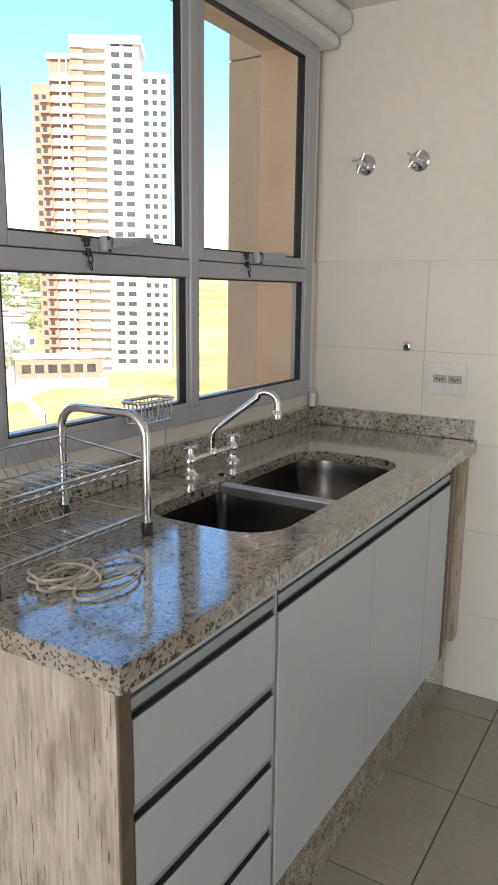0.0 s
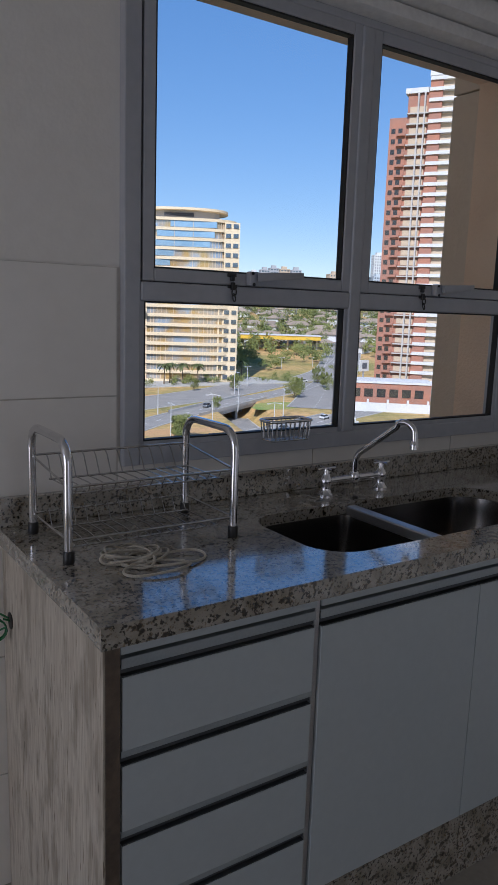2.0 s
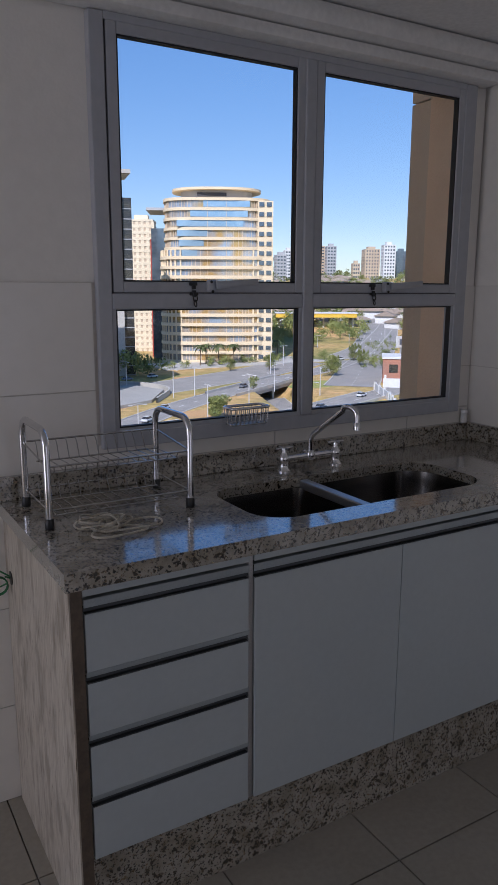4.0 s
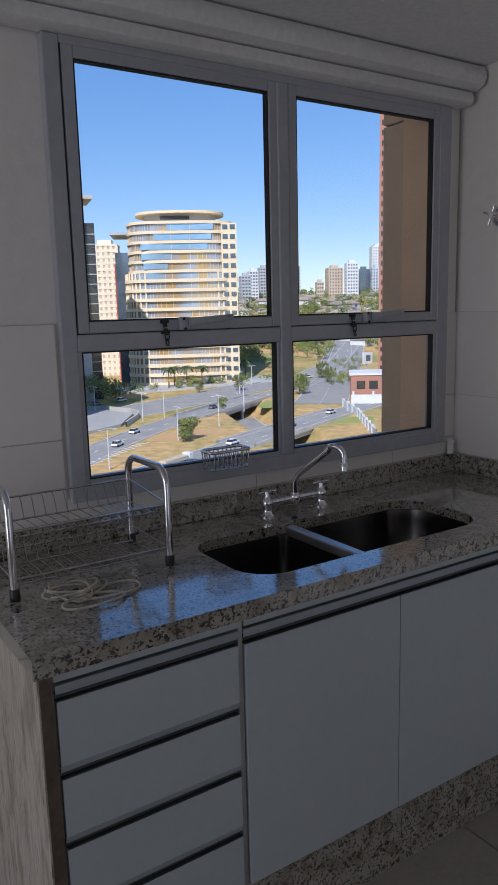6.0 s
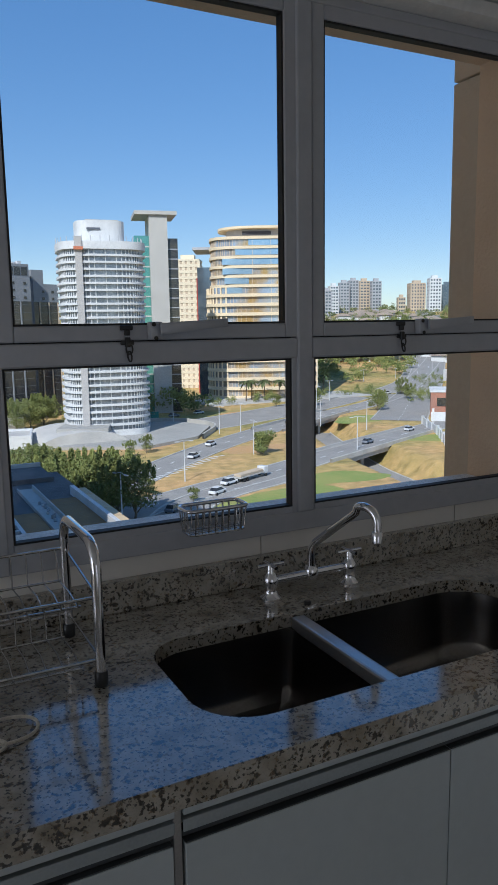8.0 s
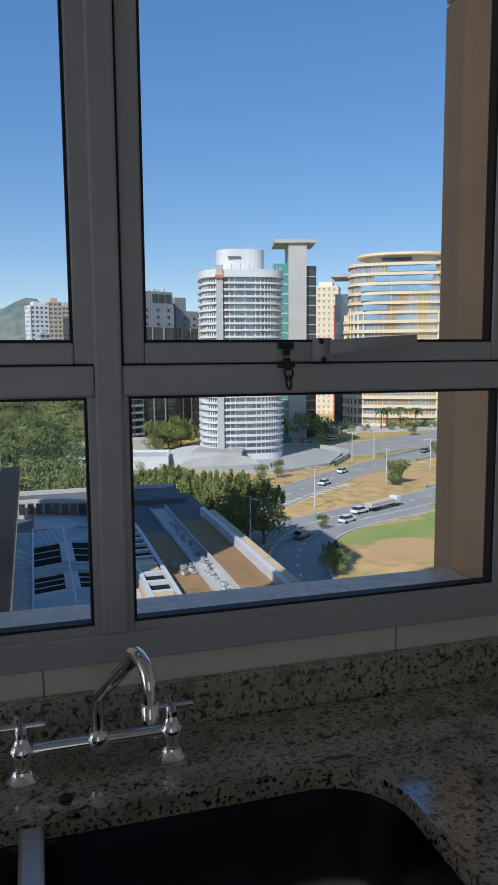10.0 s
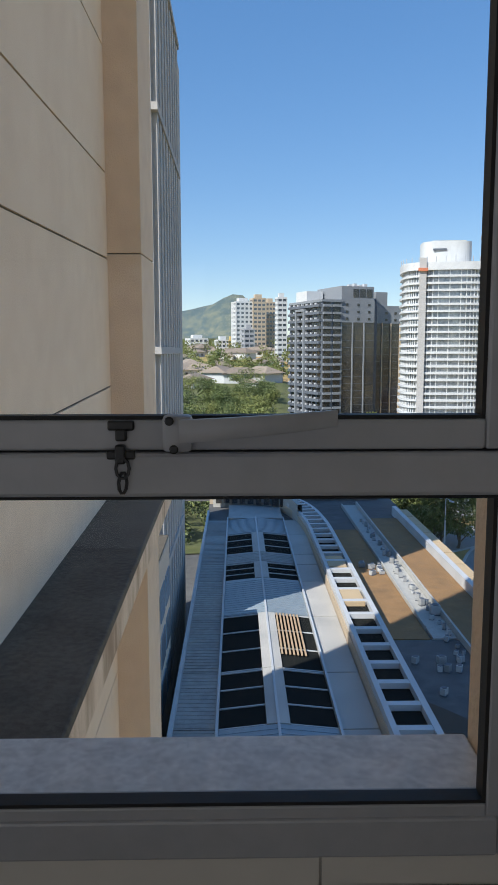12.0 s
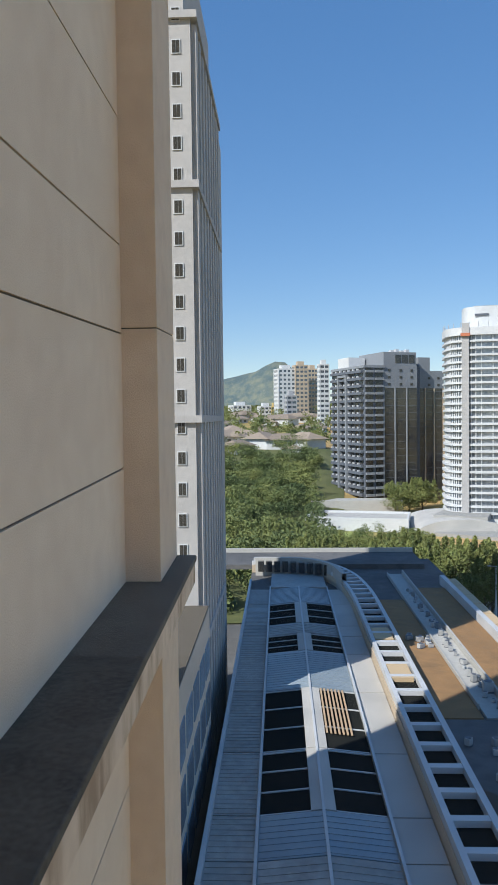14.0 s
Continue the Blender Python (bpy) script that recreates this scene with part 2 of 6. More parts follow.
def pieces(name, parent, mat, dims, places, bevel=0.0):
    """Alike pieces on one mesh, objects of their own."""
    bm = bmesh.new()
    box(bm, *dims, bevel=bevel, segments=1)
    me = mesh_of(name, bm, mat)
    for p in places:
        o = new(name, me)
        o.parent, o.location = parent, p
    return me


# ---- the room ----
WX, ZC, YB, XL = 1.757, 2.27, -4.2, -3.2   # right wall, ceiling, back wall, left wall
floor = built(slab("floor", (XL - 0.2, WX + 0.2, YB - 0.2, 0.03, -0.25, -0.006), floor_grout), label="grey porcelain tiled kitchen floor", category="floor")
ceiling = built(slab("ceiling", (XL - 0.2, WX + 0.2, YB - 0.2, 0.077, ZC, ZC + 0.2), ceiling_paint), label="plain white painted ceiling", category="ceiling")
WIN = (0.318, 1.652, 1.026, 2.14)   # the hole for the window: x0, x1, z0, z1
bm = bmesh.new()
YI, YO = 0.022, 0.046
box(bm, XL, WIN[0], YI, YO, 0, ZC); box(bm, WIN[1], WX, YI, YO, 0, ZC)
box(bm, WIN[0], WIN[1], YI, YO, 0, WIN[2]); box(bm, WIN[0], WIN[1], YI, YO, WIN[3], ZC)
wall_north = built(part("wall_north", bm, paint), label="cream painted wall with pale tiles below", category="wall")
bm = bmesh.new()
box(bm, 0.226, 0.312, 0.047, 0.20, -0.2, 2.6); box(bm, 1.668, 2.05, 0.047, 0.20, -0.2, 2.6)
box(bm, 0.312, 1.668, 0.047, 0.20, -0.2, 0.984); box(bm, 0.312, 1.668, 0.047, 0.20, 2.160, 2.6)
part("outer_render", bm, stucco, wall_north, "rough tan stucco outer skin")
wall_east = built(slab("wall_east", (WX + 0.006, WX + 0.2, YB, 0.046, 0, ZC), paint), label="cream painted wall with pale tiles below", category="wall")
bm = bmesh.new()
box(bm, XL - 0.2, XL, YB, -1.95, 0, ZC); box(bm, XL - 0.2, XL, -0.15, YO, 0, ZC); box(bm, XL - 0.2, XL, -1.95, -0.15, 2.15, ZC)
west_pane = built(slab("balcony_door_glass", (XL - 0.12, XL - 0.11, -1.95, -0.15, 0, 2.15), glass), label="clear glass balcony door", category="door")
west_pane.visible_shadow = False
wall_west = built(part("wall_west", bm, paint), label="plain cream painted wall", category="wall")
bm = bmesh.new()
box(bm, XL, -0.65, YB - 0.2, YB, 0, ZC); box(bm, 1.25, WX, YB - 0.2, YB, 0, ZC); box(bm, -0.65, 1.25, YB - 0.2, YB, 2.15, ZC)
wall_south = built(part("wall_south", bm, paint), label="plain cream wall with a wide door opening", category="wall")
back_pane = built(slab("balcony_door_glass", (-0.65, 1.25, YB - 0.12, YB - 0.11, 0, 2.15), glass), label="clear glass balcony door", category="door")
back_pane.visible_shadow = False

# right-hand wall tiles: rows 0.295 high, a joint 0.395 from the window wall
TZ = [0.0, 0.295, 0.59, 0.885, 1.18, 1.475]
for z0, z1 in zip(TZ, TZ[1:]):
    y = 0.0
    edges = [0.020, -0.395] + [-0.395 - 0.595 * k for k in range(1, 7)]
    for y1, y0 in zip(edges, edges[1:]):
        slab("wall_tile", (WX, WX + 0.006, y0 + 0.0015, y1 - 0.0015, z0 + 0.0015, z1 - 0.0015), wall_tile, wall_east)
slab("joint_bed", (WX + 0.002, WX + 0.0055, -3.9, 0.0215, 0.0, 1.475), grout, wall_east)
# tiles of the window wall
slab("joint_bed", (XL + 0.01, WIN[0], 0.018, 0.0215, 0.0, 1.475), grout, wall_north)
slab("joint_bed", (WIN[0], WIN[1], 0.018, 0.0215, 0.0, WIN[2]), grout, wall_north)
slab("joint_bed", (WIN[1], WX, 0.018, 0.0215, 0.0, 1.475), grout, wall_north)
for z0, z1 in zip(TZ, TZ[1:]):
    xs = [0.285 - 0.595 * k for k in range(6)][::-1]
    for x0, x1 in zip(xs, xs[1:]):
        slab("wall_tile", (x0 + 0.0015, x1 - 0.0015, 0.014, 0.0205, z0 + 0.0015, z1 - 0.0015), wall_tile, wall_north)
    if z1 < 1.0:
        for x0, x1 in ((0.285, 0.88), (0.88, 1.45), (1.45, WX)):
            slab("wall_tile", (x0 + 0.0015, x1 - 0.0015, 0.014, 0.0205, z0 + 0.0015, z1 - 0.0015), wall_tile, wall_north)
for x0, x1 in ((0.285, 0.88), (0.88, 1.45), (1.45, WX)):
    slab("wall_tile", (x0 + 0.0015, x1 - 0.0015, 0.014, 0.0205, 0.8865, WIN[2] - 0.004), wall_tile, wall_north)
for z0, z1 in zip(TZ[3:], TZ[4:]):
    slab("wall_tile", (WIN[1] + 0.002, WX - 0.0015, 0.014, 0.0205, max(z0, WIN[2]) + 0.0015, z1 - 0.0015), wall_tile, wall_north)
# floor tiles 0.415 square
tile_me = None
bm = bmesh.new()
box(bm, 0.002, 0.413, 0.002, 0.413, -0.0055, 0.0, bevel=0.001, segments=1)
tile_me = mesh_of("floor_tile", bm, floor_tile)
for i in range(-10, 2):
    for j in range(-8, 2):
        x, y = 0.80 + 0.415 * i, -0.735 + 0.415 * j
        if x < WX and x > XL - 0.3:
            o = new("floor_tile", tile_me)
            o.parent, o.location = floor, (x, y, 0)
for j in range(-8, 2):
    y = -0.735 + 0.415 * j
    slab("floor_tile", (1.632, WX - 0.001, y + 0.002, y + 0.413, -0.0055, 0.0), floor_tile, floor)

# roller-blind cassette under the ceiling over the window
bm = bmesh.new()
for prof, xe in (([(0.013, 2.152), (-0.040, 2.152), (-0.052, 2.158), (-0.055, 2.172), (-0.050, 2.19), (0.013, 2.194)], 1.735),
                 ([(0.013, 2.195), (-0.060, 2.196), (-0.084, 2.206), (-0.094, 2.225), (-0.092, 2.248), (-0.08, 2.264), (0.013, 2.266)], 1.748)):
    ra = [bm.verts.new((-0.4, y, z)) for y, z in prof]
    rb = [bm.verts.new((xe, y, z)) for y, z in prof]
    for k in range(len(prof)):
        bm.faces.new((ra[k], ra[(k + 1) % len(prof)], rb[(k + 1) % len(prof)], rb[k]))
    bm.faces.new(ra); bm.faces.new(rb[::-1])
pelmet = tagged(part("pelmet", bm, white_plastic, smooth=35), "rounded white pelmet under the ceiling above the window", "pelmet", kind="structure")

# ---- the window ----
window = built(new("window_1"), label="grey aluminium kitchen window with four panes", category="window")


def ring(bm, x0, x1, z0, z1, w, y0, y1, bevel=0.003):
    """A rectangular frame of bars w wide, its inner edge at the given sizes."""
    box(bm, x0 - w, x0, y0, y1, z0 - w, z1 + w, bevel); box(bm, x1, x1 + w, y0, y1, z0 - w, z1 + w, bevel)
    box(bm, x0, x1, y0, y1, z0 - w, z0, bevel); box(bm, x0, x1, y0, y1, z1, z1 + w, bevel)


bm = bmesh.new()
box(bm, 0.294, 0.335, -0.006, 0.045, 1.012, 2.150, 0.003); box(bm, 1.635, 1.688, -0.006, 0.045, 1.012, 2.150, 0.003)
box(bm, 0.335, 1.635, -0.006, 0.045, 1.012, 1.056, 0.003); box(bm, 0.335, 1.635, -0.006, 0.045, 2.131, 2.152, 0.003)
part("window_frame", bm, window_alu, window)
bm = bmesh.new()
box(bm, 0.966, 1.004, -0.010, 0.043, 1.056, 2.131, 0.004)
part("mullion", bm, window_alu, window)
for x0, x1 in ((0.335, 0.966), (1.004, 1.635)):
    bm = bmesh.new()
    box(bm, x0, x1, -0.008, 0.043, 1.402, 1.446, 0.004)
    part("transom", bm, window_alu, window)
PANES = (("L", 0.346, 0.955), ("R", 1.013, 1.623))
for _, x0, x1 in PANES:
    lo = part("lower_pane_bead", (lambda b: (ring(b, x0, x1, 1.069, 1.402, 0.015, -0.002, 0.030, 0.002), b)[1])(bmesh.new()), window_alu, window)
    part("gasket", (lambda b: (ring(b, x0 + 0.004, x1 - 0.004, 1.073, 1.398, 0.004, 0.0, 0.02, 0.0), b)[1])(bmesh.new()), gasket, lo)
    p = slab("pane", (x0, x1, 0.008, 0.012, 1.069, 1.402), glass, lo)
    p.visible_shadow = False
    xa, xb = x0 + 0.024, x1 - 0.016
    sash = part("sash", (lambda b: (ring(b, xa, xb, 1.478, 2.103, 0.030, -0.004, 0.022, 0.003), b)[1])(bmesh.new()), window_alu, window)
    # ring added behind the sash to stop sky light leaking past it
    part("rebate_seal", (lambda b: (ring(b, xa - 0.027, xb + 0.027, 1.451, 2.130, 0.016, 0.0225, 0.0415, 0.0), b)[1])(bmesh.new()), gasket, sash)
    part("gasket", (lambda b: (ring(b, xa + 0.004, xb - 0.004, 1.482, 2.099, 0.004, 0.0, 0.02, 0.0), b)[1])(bmesh.new()), gasket, sash)
    p = slab("pane", (xa, xb, 0.008, 0.012, 1.478, 2.103), glass, sash)
    p.visible_shadow = False
    # lever handle, catch plate and hanging chain
    hx = x0 + 0.235
    bm = bmesh.new()
    box(bm, hx - 0.013, hx + 0.013, -0.009, -0.004, 1.468, 1.478, 0.002)
    box(bm, hx - 0.005, hx + 0.006, -0.013, -0.004, 1.458, 1.470, 0.002)
    part("latch_plate", bm, black_plastic, window)
    bm = bmesh.new()
    box(bm, hx - 0.014, hx + 0.014, -0.012, -0.008, 1.440, 1.449, 0.002)
    box(bm, hx - 0.005, hx + 0.005, -0.017, -0.008, 1.436, 1.455, 0.002)
    part("latch_hook", bm, black_plastic, window)
    bm = bmesh.new()
    for k in range(2):
        zc = 1.432 - 0.014 * k
        sweep(bm, [(hx + 0.002 + (0.004 if k % 2 else 0.0065) * math.cos(a), -0.016 + (0.003 if k % 2 else 0) * math.sin(a), zc + 0.010 * math.sin(a)) for a in [i * math.tau / 10 for i in range(10)]], 0.0018, 5, True)
    part("latch_chain", bm, black_plastic, window)
    bm = bmesh.new()
    lx = hx + 0.055
    box(bm, lx - 0.013, lx + 0.015, -0.025, -0.004, 1.449, 1.484, 0.004)
    # bowed lever: a rounded bar that tapers towards its tip
    outer, inner = [], []
    for k in range(13):
        u = k / 12
        bow = 0.020 * math.sin(math.pi * (0.22 + 0.78 * u)) ** 0.8 if u < 1 else 0.0
        outer.append((lx + 0.004 + 0.15 * u, -0.026 - bow, 0.5))
        inner.append((lx + 0.006 + 0.146 * u, -0.020 - 0.8 * bow, 0.5))
    rings = []
    for k, (o_, i_) in enumerate(zip(outer, inner)):
        zt, zb = 1.481 + 0.008 * k / 12, 1.459 + 0.014 * k / 12
        rings.append([bm.verts.new(q) for q in ((o_[0], o_[1], zb + 0.002), (o_[0], o_[1], zt - 0.002), (o_[0], o_[1] + 0.0015, zt), (i_[0], i_[1], zt), (i_[0], i_[1], zb), (o_[0], o_[1] + 0.0015, zb))])
    for ra_, rb_ in zip(rings, rings[1:]):
        for k in range(6):
            bm.faces.new((ra_[k], ra_[(k + 1) % 6], rb_[(k + 1) % 6], rb_[k]))
    bm.faces.new(rings[0][::-1]); bm.faces.new(rings[-1])
    bmesh.ops.remove_doubles(bm, verts=bm.verts, dist=0.0004)
    h = part("lever_handle", bm, window_alu, window, "grey metal lever handle", smooth=40)
    bm = bmesh.new()
    lathe(bm, [(0.004, 0), (0.0045, -0.002), (0.003, -0.003)], (lx - 0.006, -0.026, 1.479), 10, "y")
    lathe(bm, [(0.004, 0), (0.0045, -0.002), (0.003, -0.003)], (lx - 0.002, -0.026, 1.452), 10, "y")
    part("screw", bm, black_plastic, h)

# ---- outside of the building, next to the window ----
outer_sill = built(slab("window_sill", (0.314, 1.666, 0.048, 0.205, 0.985, 1.035), sill_stone, bevel=0.004), label="pale stained stone outer window sill", category="sill")
fin = built(new("wall_outer_east"), label="tan stucco return wall beside the window", category="wall")
slab("wall_reveal", (1.738, 2.05, 0.201, 0.2295, -32, 4.6), stucco, fin)
slab("wall_pier", (1.730, 2.05, 0.23, 0.37, -32, 2.166), stucco_light, fin, bevel=0.004)
slab("wall_pier_head", (1.730, 2.05, 0.23, 0.37, 2.171, 4.6), stucco_light, fin, bevel=0.004)
slab("wall_facade", (2.05, 2.7, 0.20, 0.30, -32, 60), stucco, fin)
# fascia streaked by rain that drips off the ledge
streaked, sb = plain("rain_streaked_stucco", 0.9)
s0 = ramp_of(streaked, "ShaderNodeTexNoise", 1.0, [(0.3, (0.73, 0.54, 0.38)), (0.5, (0.87, 0.67, 0.485)), (0.8, (0.80, 0.61, 0.43))], mapping=(3, 3, 3))
s1 = ramp_of(streaked, "ShaderNodeTexNoise", 1.0, [(0.34, (0.52, 0.46, 0.40)), (0.50, (0.86, 0.83, 0.79)), (0.66, (1, 1, 1))], mapping=(5, 5, 1.2))
streaked.node_tree.links.new(mixed(streaked, 1.0, s0, s1, "MULTIPLY"), sb.inputs["Base Color"])
wing = built(new("wall_outer_west"), label="tan stucco side wall with grooves, pilaster and stained ledge", category="wall")
for z0, z1 in [(-32, -1.43), (-1.415, -0.11), (-0.095, 0.27)] + [(0.29, 1.228)] + [(1.244, 2.335), (2.351, 3.055), (3.071, 4.09), (4.106, 5.4), (5.416, 40)]:
    slab("stucco_panel", (-0.35, 0.240, 0.20, 5.82, z0, z1), skylit_stucco, wing)
slab("groove_bed", (-0.35, 0.226, 0.21, 5.82, -32, 40), ledge_mat, wing)
for z0, z1 in [(-32, 0.27), (0.29, 2.38), (2.39, 5.4), (5.41, 40)]:
    slab("pilaster", (-0.35, 0.536, 5.818, 6.75, z0, z1), stucco, wing, bevel=0.006)
slab("groove_bed", (-0.35, 0.525, 5.83, 6.74, -32, 40), ledge_mat, wing)
slab("ledge", (-0.33, 0.72, 0.21, 6.80, 0.235, 0.29), ledge_mat, wing, "dark weather-stained concrete ledge", bevel=0.01)
slab("ledge_corbel", (-0.33, 0.705, 0.212, 6.785, 0.03, 0.233), streaked, wing, "tan fascia with dark drip stains", bevel=0.006)
# the ledge and grooves climb a little towards the far end
for ob in wing.children:
    for v in ob.data.vertices:
        v.co.z += 0.038 * (v.co.y - 5.82) if abs(v.co.z) < 30 else 0.0
# unseen block, sized so that its shadow edge crosses the mall roof
block = built(slab("tower_wing", (-17.7, -8, 8, 25, -32, 60), stucco_light), label="tall unseen cream block added to shade the near mall roof", category="building")
annex = built(new("tower_annex"), label="low glazed annex beside the alley", category="building")
annex.location, annex.scale = (0.39, -0.05, 0.427), (0.74, 0.74, 0.74)
slab("wall", (-30, -5.4, 41.2, 69.4, -43.8, -16.6), stucco_light, annex)
for k in range(6):
    for j in range(3):
        slab("window", (-5.4, -5.3, 42.4 + 4.5 * k, 45.8 + 4.5 * k, -30.5 + 4.2 * j, -27.6 + 4.2 * j), glass_blue, annex)
slab("annex_roof", (-30, -5.45, 41.25, 69.35, -16.59, -16.4), ledge_mat, annex, "dark stained flat roof")
block2 = built(slab("tower_body", (-30, 2.7, -22, -4.45, -32, 60), stucco), label="tall tan body of the apartment building", category="building")
upper = built(slab("tower_upper_floors", (XL - 0.2, 2.7, -4.4, 0.2, 2.5, 60), stucco), label="upper floors of the apartment building", category="building")
lower = built(slab("tower_lower_floors", (XL - 0.2, 2.7, -4.4, 0.2, -32, -0.28), stucco), label="lower floors of the apartment building", category="building")

# ---- the sink counter ----
CX0, CX1, CY0, CY1, CZ = 0.0, WX - 0.001, -0.589, 0.010, 0.90
counter = tagged(new("countertop"), "polished grey-beige speckled granite countertop with upstands", "countertop")
BOWLS = ((0.530, 0.846), (0.872, 1.322))
BY0, BY1 = -0.500, -0.180


def rounded(x0, x1, y0, y1, r, n=6):
    """Corner-rounded outline, anticlockwise; r: radii at (x0,y0), (x1,y0), (x1,y1), (x0,y1)."""
    out = []
    for cx, cy, rr, a0 in ((x0 + r[0], y0 + r[0], r[0], 180), (x1 - r[1], y0 + r[1], r[1], 270), (x1 - r[2], y1 - r[2], r[2], 0), (x0 + r[3], y1 - r[3], r[3], 90)):
        out += [(cx + rr * math.cos(radians(a0 + 90 * k / n)), cy + rr * math.sin(radians(a0 + 90 * k / n))) for k in range(n + 1)]
    return out


hole = rounded(BOWLS[0][0], BOWLS[1][1], BY0, BY1, (0.10, 0.10, 0.10, 0.08), 8)
bm = bmesh.new()
top_in = [bm.verts.new((x, y, CZ)) for x, y in hole]
top_out = [bm.verts.new(p) for p in ((CX0, CY0, CZ), (CX1, CY0, CZ), (CX1, CY1, CZ), (CX0, CY1, CZ))]
es = [bm.edges.new((a[i], a[(i + 1) % len(a)])) for a in (top_in, top_out) for i in range(len(a))]
bmesh.ops.triangle_fill(bm, use_beauty=True, use_dissolve=False, edges=es)
for loop, z in ((top_in, CZ - 0.028), (top_out, CZ - 0.036)):
    low = [bm.verts.new((v.co.x, v.co.y, z)) for v in loop]
    for i in range(len(loop)):
        bm.faces.new((loop[i], loop[(i + 1) % len(loop)], low[(i + 1) % len(loop)], low[i]))
    if loop is top_out:
        low_out = low
    else:
        low_in = low
part("slab", bm, granite, counter)
slab("front_apron", (CX0 + 0.001, CX1, CY0 + 0.0005, CY0 + 0.03, CZ - 0.040, CZ - 0.0365), granite, counter)
slab("back_upstand", (0.0, WX - 0.022, -0.008, 0.0135, CZ + 0.0005, 0.966), granite, counter, bevel=0.002)
slab("side_upstand", (WX - 0.021, WX - 0.001, -0.578, 0.0135, CZ + 0.0005, 0.966), granite, counter, bevel=0.002)

sink = tagged(new("double_sink"), "undermounted stainless steel double bowl sink", "sink")
for i, (x0, x1) in enumerate(BOWLS):
    bm = bmesh.new()
    rr = ((0.10, 0.03, 0.03, 0.08), (0.03, 0.10, 0.10, 0.03))[i]
    rings = []
    for inset, z in ((-0.012, CZ - 0.0285), (0.0, CZ - 0.029), (0.004, CZ - 0.06), (0.010, CZ - 0.14), (0.025, CZ - 0.168), (0.06, CZ - 0.175)):
        q = rounded(x0 + inset, x1 - inset, BY0 + inset, BY1 - inset, tuple(max(0.01, a - inset * 0.5) for a in rr))
        rings.append([bm.verts.new((x, y, z)) for x, y in q])
    for a, b in zip(rings, rings[1:]):
        for k in range(len(a)):
            bm.faces.new((a[k], a[(k + 1) % len(a)], b[(k + 1) % len(b)], b[k]))
    bm.faces.new(rings[-1])
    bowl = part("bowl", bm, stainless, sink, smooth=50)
    bm = bmesh.new()
    lathe(bm, [(0.045, 0), (0.042, 0.004), (0.03, 0.003), (0.028, 0.001)], ((x0 + x1) / 2, (BY0 + BY1) / 2, CZ - 0.176), 24)
    part("drain", bm, chrome, bowl, smooth=40)
slab("divider", (BOWLS[0][1] - 0.002, BOWLS[1][0] + 0.002, BY0 + 0.001, BY1 - 0.001, CZ - 0.034, CZ - 0.006), aluminium, sink, "bright steel divider between the bowls", bevel=0.005)

# cabinets under the counter
FY = -0.573
end_panel = tagged(slab("end_panel", (0.010, 0.0385, FY + 0.002, 0.012, 0.0, CZ - 0.0405), wood, bevel=0.001), "bleached cracked wood-grain end panel of the counter", "panel")
slab("edge_band", (0.0135, 0.0385, FY - 0.001, FY + 0.0015, 0.0, CZ - 0.0405), wood_dark, end_panel, "dark brown front edge")
plinth = tagged(new("plinth"), "speckled granite plinth under the cabinets", "plinth")
for xa, xb in ((0.039, 0.9110), (0.9118, WX - 0.006)):
    slab("plinth_slab", (xa, xb, -0.535, -0.515, 0.0, 0.205), granite, plinth, bevel=0.001)


# near-black tone that stands in for shade inside the finger-pull grooves
groove_shade = material("groove_shade_tone", (0.10, 0.11, 0.115), 0.4, 0.5)
pull_alu = material("satin_aluminium", (0.40, 0.44, 0.455), 0.42, 0.35, second=(0.34, 0.38, 0.395), scale=8, fine=200)


def front(name, x0, x1, z0, z1, parent):
    f = slab(name, (x0 + 0.001, x1 - 0.001, FY, FY + 0.018, z0, z1), laminate, parent, bevel=0.0012)
    slab("top_edge", (x0 + 0.002, x1 - 0.002, FY + 0.0015, FY + 0.0185, z1 + 0.0003, z1 + 0.0022), groove_shade, f, "dark strip coloured as shade in the groove")
    return f


def rail(parent, x0, x1, z, h=0.022):
    """Aluminium finger-pull profile: a face strip, and below it a slab coloured as the hollow's shade."""
    bm = bmesh.new()
    box(bm, x0, x1, FY + 0.003, FY + 0.006, z, z + h, 0.0008, 1)
    box(bm, x0, x1, FY + 0.006, FY + 0.024, z + h - 0.003, z + h - 0.0005)
    pull = part("finger_pull", bm, pull_alu, parent, "brushed aluminium finger-pull profile")
    slab("pull_channel", (x0, x1, FY + 0.0085, FY + 0.0235, z - 0.0095, z - 0.0004), groove_shade, pull, "dark slab coloured as shade in the hollow")
    return pull


drawers = tagged(new("drawer_cabinet"), "white four-drawer cabinet with aluminium finger pulls", "cabinet")
bm = bmesh.new()
box(bm, 0.039, 0.052, FY + 0.019, -0.02, 0.21, 0.858); box(bm, 0.425, 0.438, FY + 0.019, -0.02, 0.21, 0.858)
box(bm, 0.052, 0.425, FY + 0.026, -0.02, 0.21, 0.225); box(bm, 0.052, 0.425, -0.035, -0.02, 0.225, 0.858)
part("carcass", bm, carcass, drawers)
DZ = [(0.668, 0.798), (0.520, 0.640), (0.372, 0.492), (0.214, 0.344)]
for z0, z1 in DZ:
    d = front("drawer_front", 0.042, 0.437, z0, z1, drawers)
    if z1 < 0.79:
        rail(d, 0.042, 0.440, z1 + 0.0145, 0.0125)
slab("top_rail", (0.040, 0.440, FY + 0.001, FY + 0.018, 0.838, 0.858), laminate, drawers, bevel=0.001)
rail(drawers, 0.042, 0.440, 0.812, 0.018)
